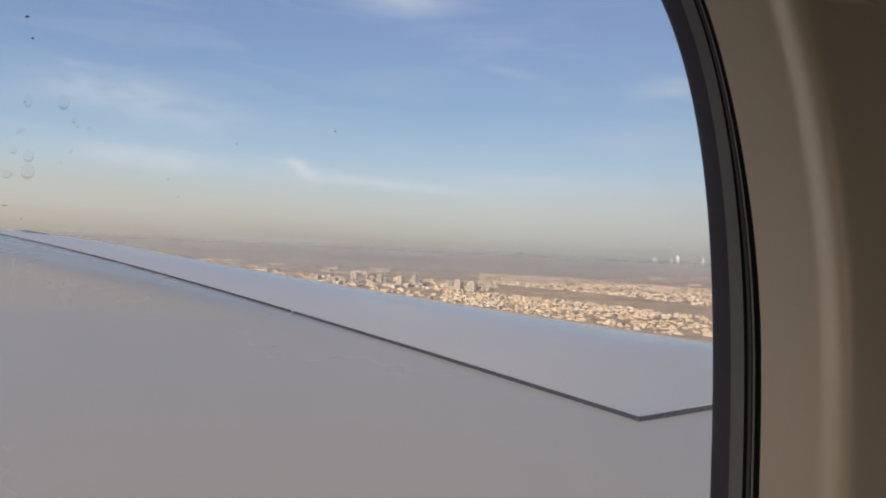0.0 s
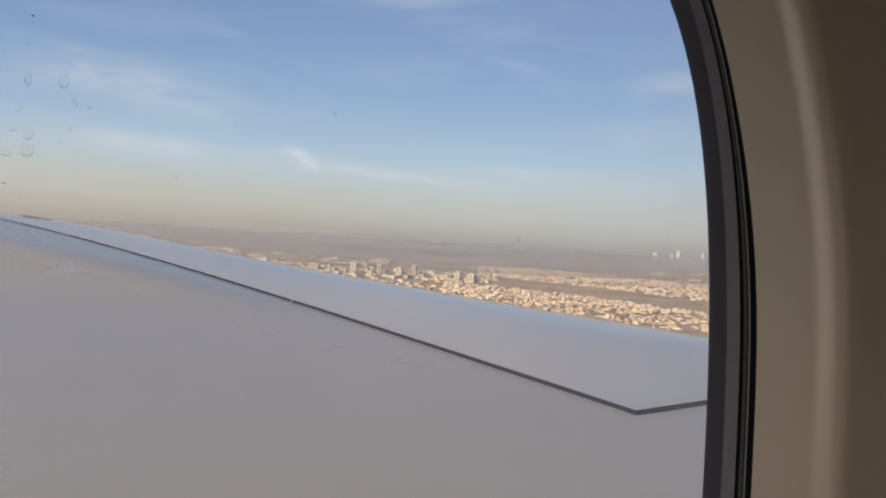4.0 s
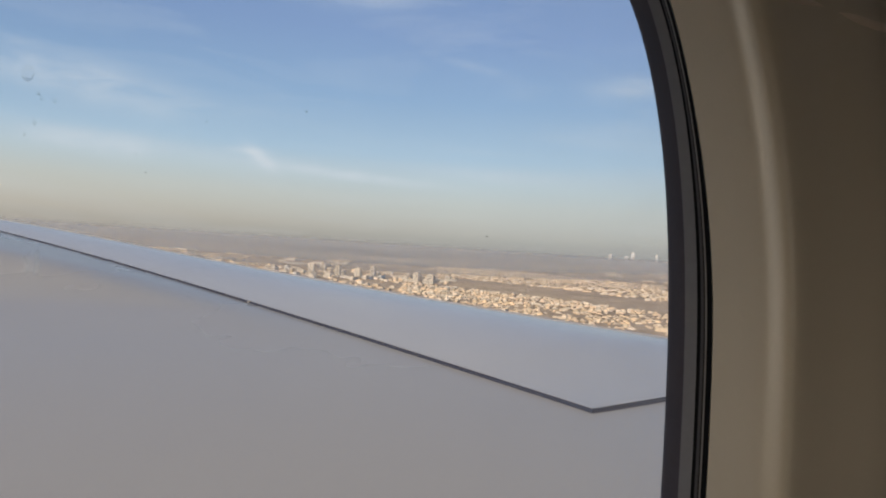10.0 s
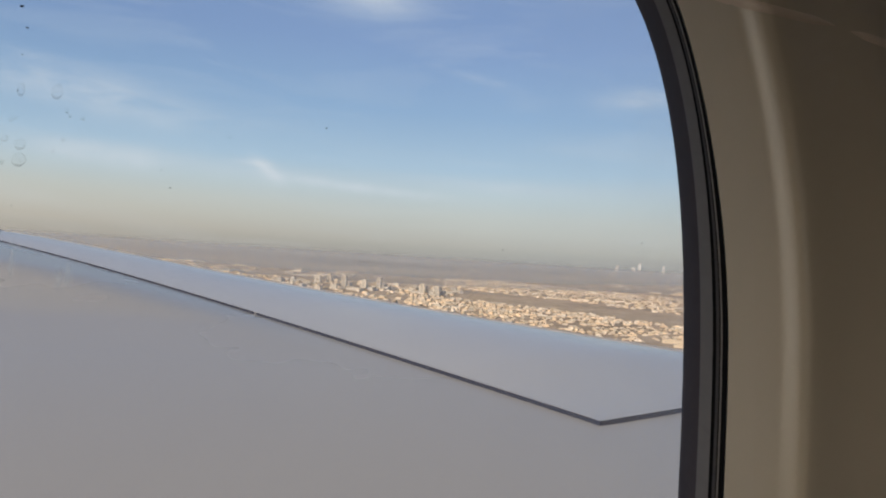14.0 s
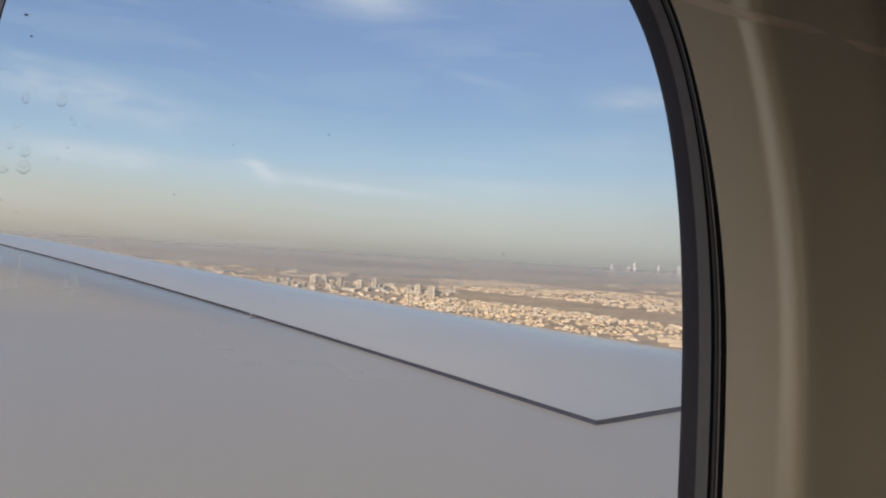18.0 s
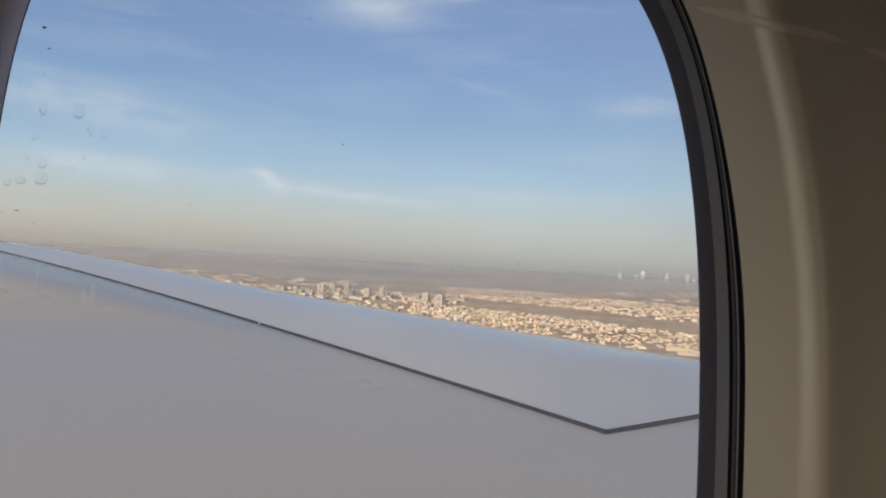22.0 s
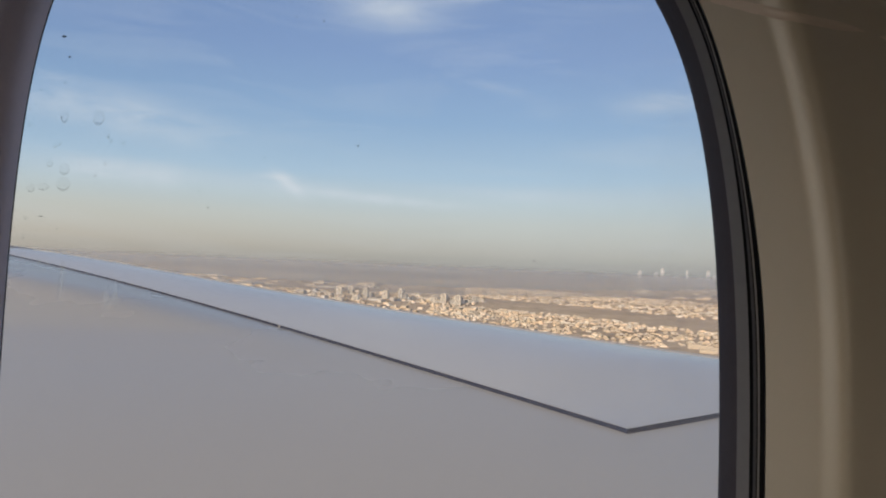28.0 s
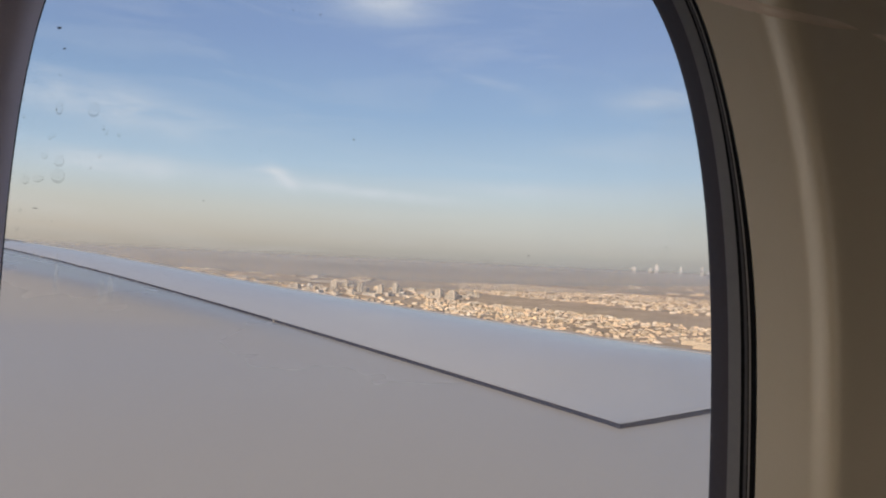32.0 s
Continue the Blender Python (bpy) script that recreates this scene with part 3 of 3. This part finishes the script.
def slat_panel(name, y0, y1, first=False):
    """A length of slat: top skin, rounded nose and the step at its back edge."""
    top, nose, back_edge = [], [], []
    ys = span(y0, y1, 18)
    if first:       # the inboard end runs slantwise from the kink to the leading edge
        n = 14
        for k in range(n + 1):
            q = KINK.lerp(INNER, k / n)
            ys_k = q.y
            back_edge.append((q.x, ys_k, wing_z(ys_k)))
    for y in ys:
        b, f = joint_x(y), lead_x(y)
        if first and y < INNER.y:
            f = KINK.x + (y - KINK.y) * (INNER.x - KINK.x) / (INNER.y - KINK.y)
        top.append([(b + (f - b) * v, y, wing_z(y) - 0.006 * v * v + bulge(b + (f - b) * v, y)) for v in [k / 10 for k in range(11)]])
    ob = part(name, bent(grid(top)), SLAT, wing, "pale grey glossy slat panel", True)
    rear = [(r[0][0], r[0][1]) for r in top]
    face = bent(grid([[(x, y, wing_z(y)), (x - 0.012, y - 0.024, wing_z(y) - step(y) - 0.004) if first and k == 0 else (x - 0.014, y - 0.010, wing_z(y) - step(y) - 0.004)] for k, (x, y) in enumerate(rear)]))
    # pale strip added to paint the bright halo above the dark step
    part("edge_strip", bent(grid([[(x - 0.002, y - 0.0015, wing_z(y) + 0.0012), (x + 0.010, y + 0.007, wing_z(y) + 0.0016)] for x, y in rear])), LIP, ob, "thin pale strip for the bright halo along the slat")
    part("trailing_step", face, GAP, ob, "dark step along the slat")
    if first:
        part("end_step", bent(grid([[(x, y, z), (x + 0.010, y - 0.024, z - step(y) - 0.004) if k else (x - 0.012, y - 0.024, z - step(y) - 0.004)] for k, (x, y, z) in enumerate(back_edge)])), GAP_END, ob, "dark step at the slat's inboard end")
        part("edge_strip", bent(grid([[(x + 0.001, y - 0.003, z + 0.0030), (x - 0.003, y + 0.009, z + 0.0032)] for x, y, z in back_edge[1:]])), LIP, ob)
    for r in top:
        x, y, z = r[-1]
        if first and y < INNER.y:
            continue
        # lip raised and kept pale for the bright line along the edge
        nose.append([(x - 0.06, y - 0.05, z), (x - 0.035, y - 0.028, z + 0.013), (x - 0.004, y, z + 0.015)] + [(x + 0.05 * math.sin(a) * 1.2, y + 0.05 * math.sin(a), z - 0.05 * (1 - math.cos(a)) - 0.004 * a) for a in [k * 0.3 for k in range(8)]])
    if len(nose) > 1:
        part("leading_edge", bent(grid(nose)), LIP, ob, "pale bright leading edge", True)
    return ob


slat_panel("slat", KINK.y, 7.35, True)
slat_panel("slat", 7.35, 16.32)
slat_panel("slat", 16.32, TIP)
for y in (7.35, 16.32):
    x = joint_x(y)
    k = float(np.interp(y, BEND_Y, BEND_S))
    lug = bevel_box(x - 0.022, y - 0.009 * y / 7, wing_z(y) - step(y) - 0.01, x + 0.022, y + 0.009 * y / 7, wing_z(y) + 0.002, 0.003)
    lug.transform(Matrix.Translation((0, -0.24, 0)) @ Matrix.Scale(k, 4) @ Matrix.Translation((0, 0.24, 0)))
    part("slat_bracket", lug, BRACKET, wing, "pale metal bracket between slats")
# raked tip: a thin dark blade
blade = []
for k in range(13):
    u = k / 12
    y = 22.8 + 1.6 * u
    x = lead_x(y) - 0.1 * u
    z = wing_z(y) + 0.05 * u
    blade.append([(x - 0.3, y, z), (x, y + 0.02, z + 0.008 * math.sin(u * 2.6) + 0.006), (x + 0.03, y + 0.05, z - 0.05)])
part("wing_tip", bent(grid(blade)), TIP_GREY, wing, "thin dark raked wing tip", True)

# ---- land ----
ALT, NEAR, FAR, FAR_R = 200.0, 2400.0, 4900.0, 30000.0     # flat out to NEAR, then raised to look flat to the horizon from the camera


def inv_range(d):
    return 1 / d if d <= NEAR else 1 / NEAR + (1 / FAR_R - 1 / NEAR) * (d - NEAR) / (FAR - NEAR)


def land_z(d):
    return -ALT * d * inv_range(d) if d > NEAR else -ALT


def place(az, r):
    """Ground point at an azimuth (degrees, from +y towards +x) and a range over flat land; and the scale that fits the
    view there.
    """
    d = r if r <= NEAR else NEAR + (FAR - NEAR) * (1 / NEAR - 1 / r) / (1 / NEAR - 1 / FAR_R)
    a = radians(az)
    return Vector((d * math.sin(a), d * math.cos(a), land_z(d))), d / r


rings = []
for d in [150, 600, 1200, 1600, 2000, 2400] + [2400 + 100 * k for k in range(1, 26)]:
    rings.append([(d * math.sin(a), d * math.cos(a), land_z(d)) for a in [2 * math.pi * k / 180 for k in range(180)]])
v, f = loft(rings)
f = [q[::-1] for q in f] + [tuple(range(180))]
tagged(part("ground", (v, f), ground_material(), None, "", True), "dry sandy plain with scrub and dusty open fields", "ground", kind="structure")

# upright flat sheets, coloured to stand in for haze before the far land
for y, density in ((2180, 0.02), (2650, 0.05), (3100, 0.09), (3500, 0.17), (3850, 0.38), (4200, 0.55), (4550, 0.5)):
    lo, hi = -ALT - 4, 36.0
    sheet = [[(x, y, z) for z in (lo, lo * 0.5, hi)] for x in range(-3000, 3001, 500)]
    tagged(part("haze", grid(sheet), haze_material("dusty_air", density)), "flat upright sheet standing in for haze over the plain", "haze", kind="structure")

rng = random.Random(7)


def turned(pt, yaw, s, flat_=1.0):
    return Matrix.Translation(pt) @ Matrix.Rotation(yaw, 4, "Z") @ Matrix.Diagonal((s, s, s * flat_, 1))


def villa(wd, dp, ht, up_x, up_y, tower):
    """Flat-roofed villa: ground storey, smaller upper storey, parapets and a stair house."""
    t = tagged(new("villa", mesh_of("villa", *box(-wd / 2, -dp / 2, -3, wd / 2, dp / 2, ht), STUCCO)), "flat-roofed beige stucco villa among others on sandy plots", "house", "villas of the near quarter")
    ux, uy = wd * up_x / 2, dp * up_y / 2
    part("upper_storey", box(-ux, -uy, ht, ux, uy, ht + 3.6), STUCCO, t)
    rim = []
    for a, b, h0 in ((wd / 2, dp / 2, ht), (ux, uy, ht + 3.6)):
        rim += [box(-a, -b, h0, a, -b + 0.3, h0 + 0.9), box(-a, b - 0.3, h0, a, b, h0 + 0.9), box(-a, -b + 0.3, h0, -a + 0.3, b - 0.3, h0 + 0.9), box(a - 0.3, -b + 0.3, h0, a, b - 0.3, h0 + 0.9)]
    part("parapet", join(rim), ROOF, t)
    part("stair_house", box(-ux * tower, -uy * 0.5, ht + 3.6, -ux * tower + 3.5, uy * 0.2, ht + 6.4), STUCCO, t)
    part("garage", box(wd / 2, -dp / 2, -3, wd / 2 + 5.5, -dp / 2 + 7, 3.2), ROOF, t)
    return t


KINDS = [villa(15, 17, 4.4, 0.8, 0.75, 0.6), villa(18, 14, 4.6, 0.7, 0.9, 0.3), villa(13, 15, 7.6, 0.85, 0.8, 0.7), villa(21, 18, 4.8, 0.6, 0.7, 0.1), villa(16, 12, 7.4, 0.9, 0.6, 0.5)]
used = set()


def put_thing(kind, m):
    """The first use moves the original, later ones copy it."""
    if kind.name in used:
        return copy_thing(kind, m @ Matrix.Diagonal([1 / q for q in kind.scale] + [1]))
    used.add(kind.name)
    kind.matrix_basis = m
    return kind


def plots(az0, az1, near, far, reach, du, dv, lean, keep, jitter=0.25):
    """Plots in rows along a street grid that leans to the view, between two ranges that depend on the azimuth."""
    got, c, s = [], math.cos(lean), math.sin(lean)
    for i in range(int(-reach / du), int(reach / du)):
        for j in range(int(-reach / dv), int(reach / dv)):
            if j % 7 == 0 or i % 9 == 0:
                continue
            u, q = (i + rng.uniform(-jitter, jitter)) * du, (j + rng.uniform(-jitter, jitter)) * dv
            x, y = c * u - s * q, s * u + c * q
            if y > 800:
                r, az = math.hypot(x, y), math.degrees(math.atan2(x, y))
                if az0 < az < az1 and near(az) < r < far(az) and rng.random() < keep:
                    got.append((r, az))
    return sorted(got)


def line(a0, r0, a1, r1):
    return lambda az: r0 + (r1 - r0) * (az - a0) / (a1 - a0)


# near villas on the near side of the open field; the closest are things, the rest one mass
NEAR_SIDE = plots(3, 31, line(3, 2500, 27, 1780), line(8, 3500, 27, 2680), 3600, 25, 36, 0.55, 0.76)
NEAR_SIDE = [(r, az) for r, az in NEAR_SIDE if not (az > 22.8 and r < 2090)]
for r, az in NEAR_SIDE[:300]:
    pt, k = place(az, r)
    put_thing(rng.choice(KINDS), turned(pt, -0.45 + rng.choice((0, math.pi / 2)) + rng.uniform(-0.08, 0.08), k * rng.uniform(0.5, 1.12), rng.uniform(0.45, 0.85)))


def block(pt, yaw, k, wd, dp, ht):
    """A plain far house: body, upper part and roof house, as bare geometry."""
    c, s = math.cos(yaw) * k, math.sin(yaw) * k
    if rng.random() < 0.05:       # a school or a mosque among the houses
        wd, dp = wd * 2.2, dp * 1.5
    pieces = [box(-wd / 2, -dp / 2, -4, wd / 2, dp / 2, ht), box(-wd * rng.uniform(0.2, 0.42), -dp * 0.4, ht, wd * rng.uniform(0.2, 0.42), dp * 0.35, ht + rng.uniform(2.5, 4))]
    vs, fs = join(pieces)
    return [(pt.x + c * x - s * y, pt.y + s * x + c * y, pt.z + k * z) for x, y, z in vs], fs


def town(name, spots, label, size=(14, 32), height=(3, 7)):
    got = []
    for r, az in spots:
        pt, k = place(az, r)
        got.append(block(pt, -0.45 + rng.choice((0, math.pi / 2)) + rng.uniform(-0.1, 0.1), k, rng.uniform(*size), rng.uniform(*size), rng.uniform(*height)))
    return tagged(part(name, join(got), TOWN), label, "houses", kind="stuff")


town("villa_quarter", NEAR_SIDE[300:], "dense quarter of beige flat-roofed villas", (10, 25), (3, 6))
FAR_SIDE = plots(6, 31, line(8, 4700, 27, 3450), line(8, 8000, 27, 5900), 8200, 36, 52, 0.55, 0.56)
town("far_villa_quarter", FAR_SIDE, "far quarter of sandy flat-roofed villas beyond the field", (11, 32), (3, 7))
LEFT_SIDE = plots(-34, 8, line(-34, 3600, 8, 2600), line(-34, 6000, 8, 4700), 6100, 44, 60, 0.45, 0.30)
town("low_district", LEFT_SIDE, "low pale houses and sheds between scrub", (14, 34), (4, 10))
DISTANT = plots(-36, 31, lambda az: 5200 if az < 8 else 7000, lambda az: 24000, 24500, 260, 330, 0.3, 0.30, 0.45)
town("distant_suburb", DISTANT, "distant pale roofs of the suburbs in the haze", (30, 140), (4, 10))


SHEDS = [(rng.uniform(5000, 9000), rng.uniform(-30, -2)) for _ in range(46)]
town("shed_rows", SHEDS, "long pale warehouse roofs scattered over the plain", (60, 240), (5, 9))


def apartment_tower(wd, dp, ht, floors, mat=CONCRETE):
    """Tower of flats: body, corner piers, a strip of windows for each storey, roof slab and plant room."""
    t = tagged(new("apartment_tower", mesh_of("apartment_tower", *box(-wd / 2, -dp / 2, -4, wd / 2, dp / 2, ht), mat)), "beige concrete tower of flats standing over the low houses", "tower block", "towers of the district")
    for k in range(floors):
        z = ht * (k + 0.35) / floors
        part("window_band", join([box(-wd * 0.30, -dp / 2 - 0.25, z, wd * 0.30, -dp / 2 - 0.05, z + ht / floors * 0.3), box(-wd / 2 - 0.25, -dp * 0.38, z, -wd / 2 - 0.05, dp * 0.38, z + ht / floors * 0.3)]), GLASSY, t)
    for sx in (-1, 1):
        part("pier", box(sx * wd / 2 - 1.2, -dp / 2 - 0.9, -4, sx * wd / 2 + 1.2, -dp / 2 + 1.5, ht + 1.5), mat, t)
    part("roof_slab", box(-wd / 2 - 0.6, -dp / 2 - 0.6, ht, wd / 2 + 0.6, dp / 2 + 0.6, ht + 1.4), ROOF, t)
    part("plant_room", box(-wd * 0.22, -dp * 0.2, ht + 1.4, wd * 0.25, dp * 0.25, ht + 6), mat, t)
    return t


TOWERS = [apartment_tower(38, 30, 66, 14), apartment_tower(46, 26, 58, 12), apartment_tower(34, 32, 74, 16)]
for az, r, kind, yaw in ((-4.9, 4550, 1, 0.3), (-3.9, 4600, 0, 0.3), (-2.6, 4140, 2, 0.5), (-0.9, 3950, 0, 0.45), (0.4, 4220, 2, 0.5), 
                         (4.2, 3830, 0, 0.5), (5.4, 3790, 1, 0.5)):
    pt, k = place(az, r)
    put_thing(TOWERS[kind], turned(pt, -yaw, k * 0.82))


def apartment_block(wd, dp, ht, floors):
    t = tagged(new("apartment_block", mesh_of("apartment_block", *box(-wd / 2, -dp / 2, -4, wd / 2, dp / 2, ht), CONCRETE)), "mid-rise pale block of flats with flat roof", "apartment block", "blocks round the towers")
    for k in range(floors):
        z = ht * (k + 0.3) / floors
        part("window_band", box(-wd * 0.45, -dp / 2 - 0.2, z, wd * 0.45, -dp / 2 - 0.05, z + ht / floors * 0.3), GLASSY, t)
    part("parapet", join([box(-wd / 2 - 0.3, -dp / 2 - 0.3, ht, wd / 2 + 0.3, -dp / 2 + 0.2, ht + 1.2), box(-wd / 2 - 0.3, dp / 2 - 0.2, ht, wd / 2 + 0.3, dp / 2 + 0.3, ht + 1.2)]), ROOF, t)
    part("stair_house", box(-3, -2, ht, 4, 4, ht + 4), CONCRETE, t)
    return t


BLOCKS = [apartment_block(48, 20, 20, 5), apartment_block(34, 22, 27, 7), apartment_block(66, 20, 15, 4)]
for k in range(50):
    az, r = rng.uniform(-9, 7.5), rng.uniform(3650, 4700)
    pt, sc = place(az, r)
    put_thing(rng.choice(BLOCKS), turned(pt, -0.45 + rng.choice((0, 0, math.pi / 2)) + rng.uniform(-0.1, 0.1), sc))


def skyscraper(wd, ht, taper, top):
    """Slender far tower: shaft in three set-backs and a mast."""
    t = tagged(new("skyscraper", mesh_of("skyscraper", *box(-wd / 2, -wd / 2, -10, wd / 2, wd / 2, ht * 0.6), PALE)), "slender pale skyscraper faint in the distant haze", "skyscraper", "far skyline")
    a = wd / 2 * taper
    part("upper_shaft", box(-a, -a, ht * 0.6, a, a, ht * 0.92), PALE, t)
    part("crown", box(-a * 0.85, -a * 0.85, ht * 0.92, a * 0.85, a * 0.85, ht), PALE, t)
    part("mast", box(-top, -top, ht, top, top, ht * 1.04), PALE, t)
    return t


SKY_KINDS = [skyscraper(66, 260, 0.9, 2), skyscraper(80, 240, 1.0, 1.5), skyscraper(58, 300, 0.8, 2)]
for az, size, kind in ((7.7, 0.6, 0), (16.6, 0.7, 1), (20.7, 1.1, 1), (22.0, 1.0, 1), (22.5, 1.25, 0), (23.0, 0.6, 1), (23.6, 0.7, 1), (24.4, 1.0, 2), (24.9, 0.62, 1), (25.3, 0.75, 1), (26.0, 1.2, 0),
                       (26.5, 0.9, 1), (27.1, 1.25, 2), (27.7, 0.8, 1), (28.3, 1.1, 0)):
    pt, k = place(az, 20000)
    put_thing(SKY_KINDS[kind], turned(pt, -0.5, k * size * 1.25, 1.2))

# sandy road and walled compound at the edge of the villas
track = []
for k in range(25):
    u = k / 24
    az, r = 17.5 + 11.5 * u, 2420 - 360 * u - 40 * math.sin(u * 3.1)
    row = []
    for off in (-9, -8, 8, 9):
        pt, _ = place(az, r + off)
        row.append((pt.x, pt.y, pt.z + (0.6 if abs(off) < 9 else 0.0)))
    track.append(row)
tagged(part("road", grid(track), ROAD), "pale sandy road curving across open ground", "road", kind="structure")


def compound(wd, dp, ht):
    t = tagged(new("depot", mesh_of("depot", *box(-wd / 2, -dp / 2, -3, wd / 2, dp / 2, ht), SAND)), "large sand-coloured flat depot building beside the road", "building", "depot by the road")
    part("parapet", join([box(-wd / 2, -dp / 2 - 0.3, ht, wd / 2, -dp / 2 + 0.3, ht + 1.2), box(-wd / 2, dp / 2 - 0.3, ht, wd / 2, dp / 2 + 0.3, ht + 1.2)]), SAND, t)
    part("roof_house", box(-wd * 0.3, -dp * 0.2, ht, wd * 0.05, dp * 0.25, ht + 3.5), SAND, t)
    part("annex", box(wd / 2, -dp * 0.3, -3, wd / 2 + wd * 0.3, dp * 0.4, ht * 0.6), SAND, t)
    return t


DEPOTS = [compound(70, 26, 9), compound(46, 30, 7)]
for az, r, kind in ((25.6, 2050, 0), (27.0, 2010, 1), (26.2, 1960, 1), (28.2, 2000, 0)):
    pt, k = place(az, r)
    put_thing(DEPOTS[kind], turned(pt, -0.4, k))

# trees between the houses: uneven leafy clumps
clumps = []
SPOTS = [(r + rng.uniform(-25, 25), az + rng.uniform(-0.4, 0.4)) for r, az in NEAR_SIDE if rng.random() < 0.22] + [(r + rng.uniform(-30, 30), az + rng.uniform(-0.4, 0.4)) for r, az in FAR_SIDE + LEFT_SIDE if rng.random() < 0.35]
for r, az in SPOTS:
    pt, k = place(az, r)
    pieces = []
    for _ in range(rng.randint(3, 6)):
        c = Vector((rng.uniform(-3, 3), rng.uniform(-3, 3), rng.uniform(2.2, 5.5)))
        ps = [c + Vector((rng.gauss(0, 1.7), rng.gauss(0, 1.7), rng.gauss(0, 1.2))) for _ in range(4)]
        pieces.append(([tuple(pt + p * k) for p in ps], [(0, 1, 2), (0, 2, 3), (0, 3, 1), (1, 3, 2)]))
    clumps.append(join(pieces))
tagged(part("trees", join(clumps), LEAF), "dusty dark green trees between the houses", "trees", kind="stuff")

# ---- marks on the outer pane ----
SPREAD = 1.2187      # the marks' plan is drawn at the inner pane's size


def speck(x, z, wide, tall, seed):
    r2 = random.Random(seed)
    bm = bmesh.new()
    bmesh.ops.create_icosphere(bm, subdivisions=1, radius=1.0)
    for q in bm.verts:
        k = r2.uniform(0.7, 1.25)
        q.co = Vector((x + q.co.x * wide * k * 0.85, OUTER / SPREAD - 0.0003 + q.co.y * 0.0002, z + q.co.z * tall * k * 0.85)) * SPREAD
    part("dirt_speck", bm, DIRT if wide > 0.00065 else DUST, outer_pane)


def drop_mark(x, z, wide, tall):
    """Dried water drop: a thin uneven rim, thicker below."""
    ring_in, ring_out = [], []
    for k in range(24):
        a = 2 * math.pi * k / 24
        th = 0.03 + 0.34 * max(0.0, -math.sin(a)) ** 1.5
        ring_in.append(((x + wide * (1 - th) * math.cos(a)) * SPREAD, OUTER - 0.0005, (z + tall * (1 - th) * math.sin(a)) * SPREAD))
        ring_out.append(((x + wide * math.cos(a)) * SPREAD, OUTER - 0.0003, (z + tall * math.sin(a)) * SPREAD))
    part("drop_mark", loft([ring_out, ring_in]), DROP, outer_pane)
    part("drop_film", ([(p[0], OUTER - 0.0002, p[2]) for p in ring_out], [tuple(range(24))]), FILM, outer_pane)


for k, (x, z, a, b) in enumerate(((-0.1238, 0.0776, 0.0011, 0.0005), (-0.1215, 0.0702, 0.0007, 0.0004), (-0.0166, 0.0439, 0.0005, 0.0004), (0.0511, 0.0039, 0.0005, 0.0004), (-0.0733, 0.0241, 0.0003, 0.0003),
                                  (-0.0698, 0.0181, 0.0004, 0.0003), (-0.0505, 0.0375, 0.0003, 0.0003), (-0.0412, 0.0906, 0.0004, 0.0003), (-0.0312, 0.0896, 0.0004, 0.0004), (0.0168, 0.0142, 0.0002, 0.0002),
                                  (0.1045, 0.0099, 0.0005, 0.0003), (-0.1282, 0.0122, 0.0013, 0.0002), (-0.1223, 0.0079, 0.0003, 0.0003), (-0.1061, 0.0419, 0.0004, 0.0002), (-0.1230, 0.0480, 0.0003, 0.0006), (-0.1225, 0.0607, 0.0003, 0.0003))):
    speck(x, z, a, b, k)
for x, z, a, b in ((-0.1220, 0.0485, 0.0013, 0.0024), (-0.1101, 0.0488, 0.0020, 0.0028), (-0.1210, 0.0296, 0.0018, 0.0022), (-0.1211, 0.0241, 0.0024, 0.0026), (-0.1280, 0.0228, 0.0018, 0.0014), (-0.1322, 0.0221, 0.0014, 0.0016), (-0.1262, 0.0312, 0.0012, 0.0012)):
    drop_mark(x, z, a, b)
spray = random.Random(3)
for _ in range(14):      # fine dried spray near the aft edge
    a = spray.uniform(0.0003, 0.0008)
    drop_mark(-0.1345 + 0.034 * spray.random() ** 1.5, spray.uniform(0.004, 0.058), a, a * spray.uniform(0.8, 1.5))


def smudge(x, z, wide, tall, seed):
    """Faint pale smear of dried water on the inner pane, denser in the middle."""
    r2 = random.Random(seed)
    layers = []
    ragged = [r2.uniform(0.7, 1.1) for _ in range(20)]
    for n, k in enumerate((1.15, 0.85, 0.55)):
        edge = [(x + wide * k * q * math.cos(math.pi * m / 10), 0.0023 + 0.0002 * n, z + tall * k * q * math.sin(math.pi * m / 10)) for m, q in enumerate(ragged)]
        layers.append((edge, [tuple(range(20))]))
    part("smudge", join(layers), SMEAR, pane, "faint pale smear")


for k, (x, z, a, b) in enumerate(((-0.1041, -0.0165, 0.0016, 0.0042), (-0.1012, -0.0160, 0.0014, 0.0046), (-0.1201, -0.0056, 0.0009, 0.0018), (-0.1203, -0.0120, 0.0010, 0.0060),
                                  (-0.1282, -0.0040, 0.0007, 0.0012))):
    smudge(x, z, a, b, 40 + k)
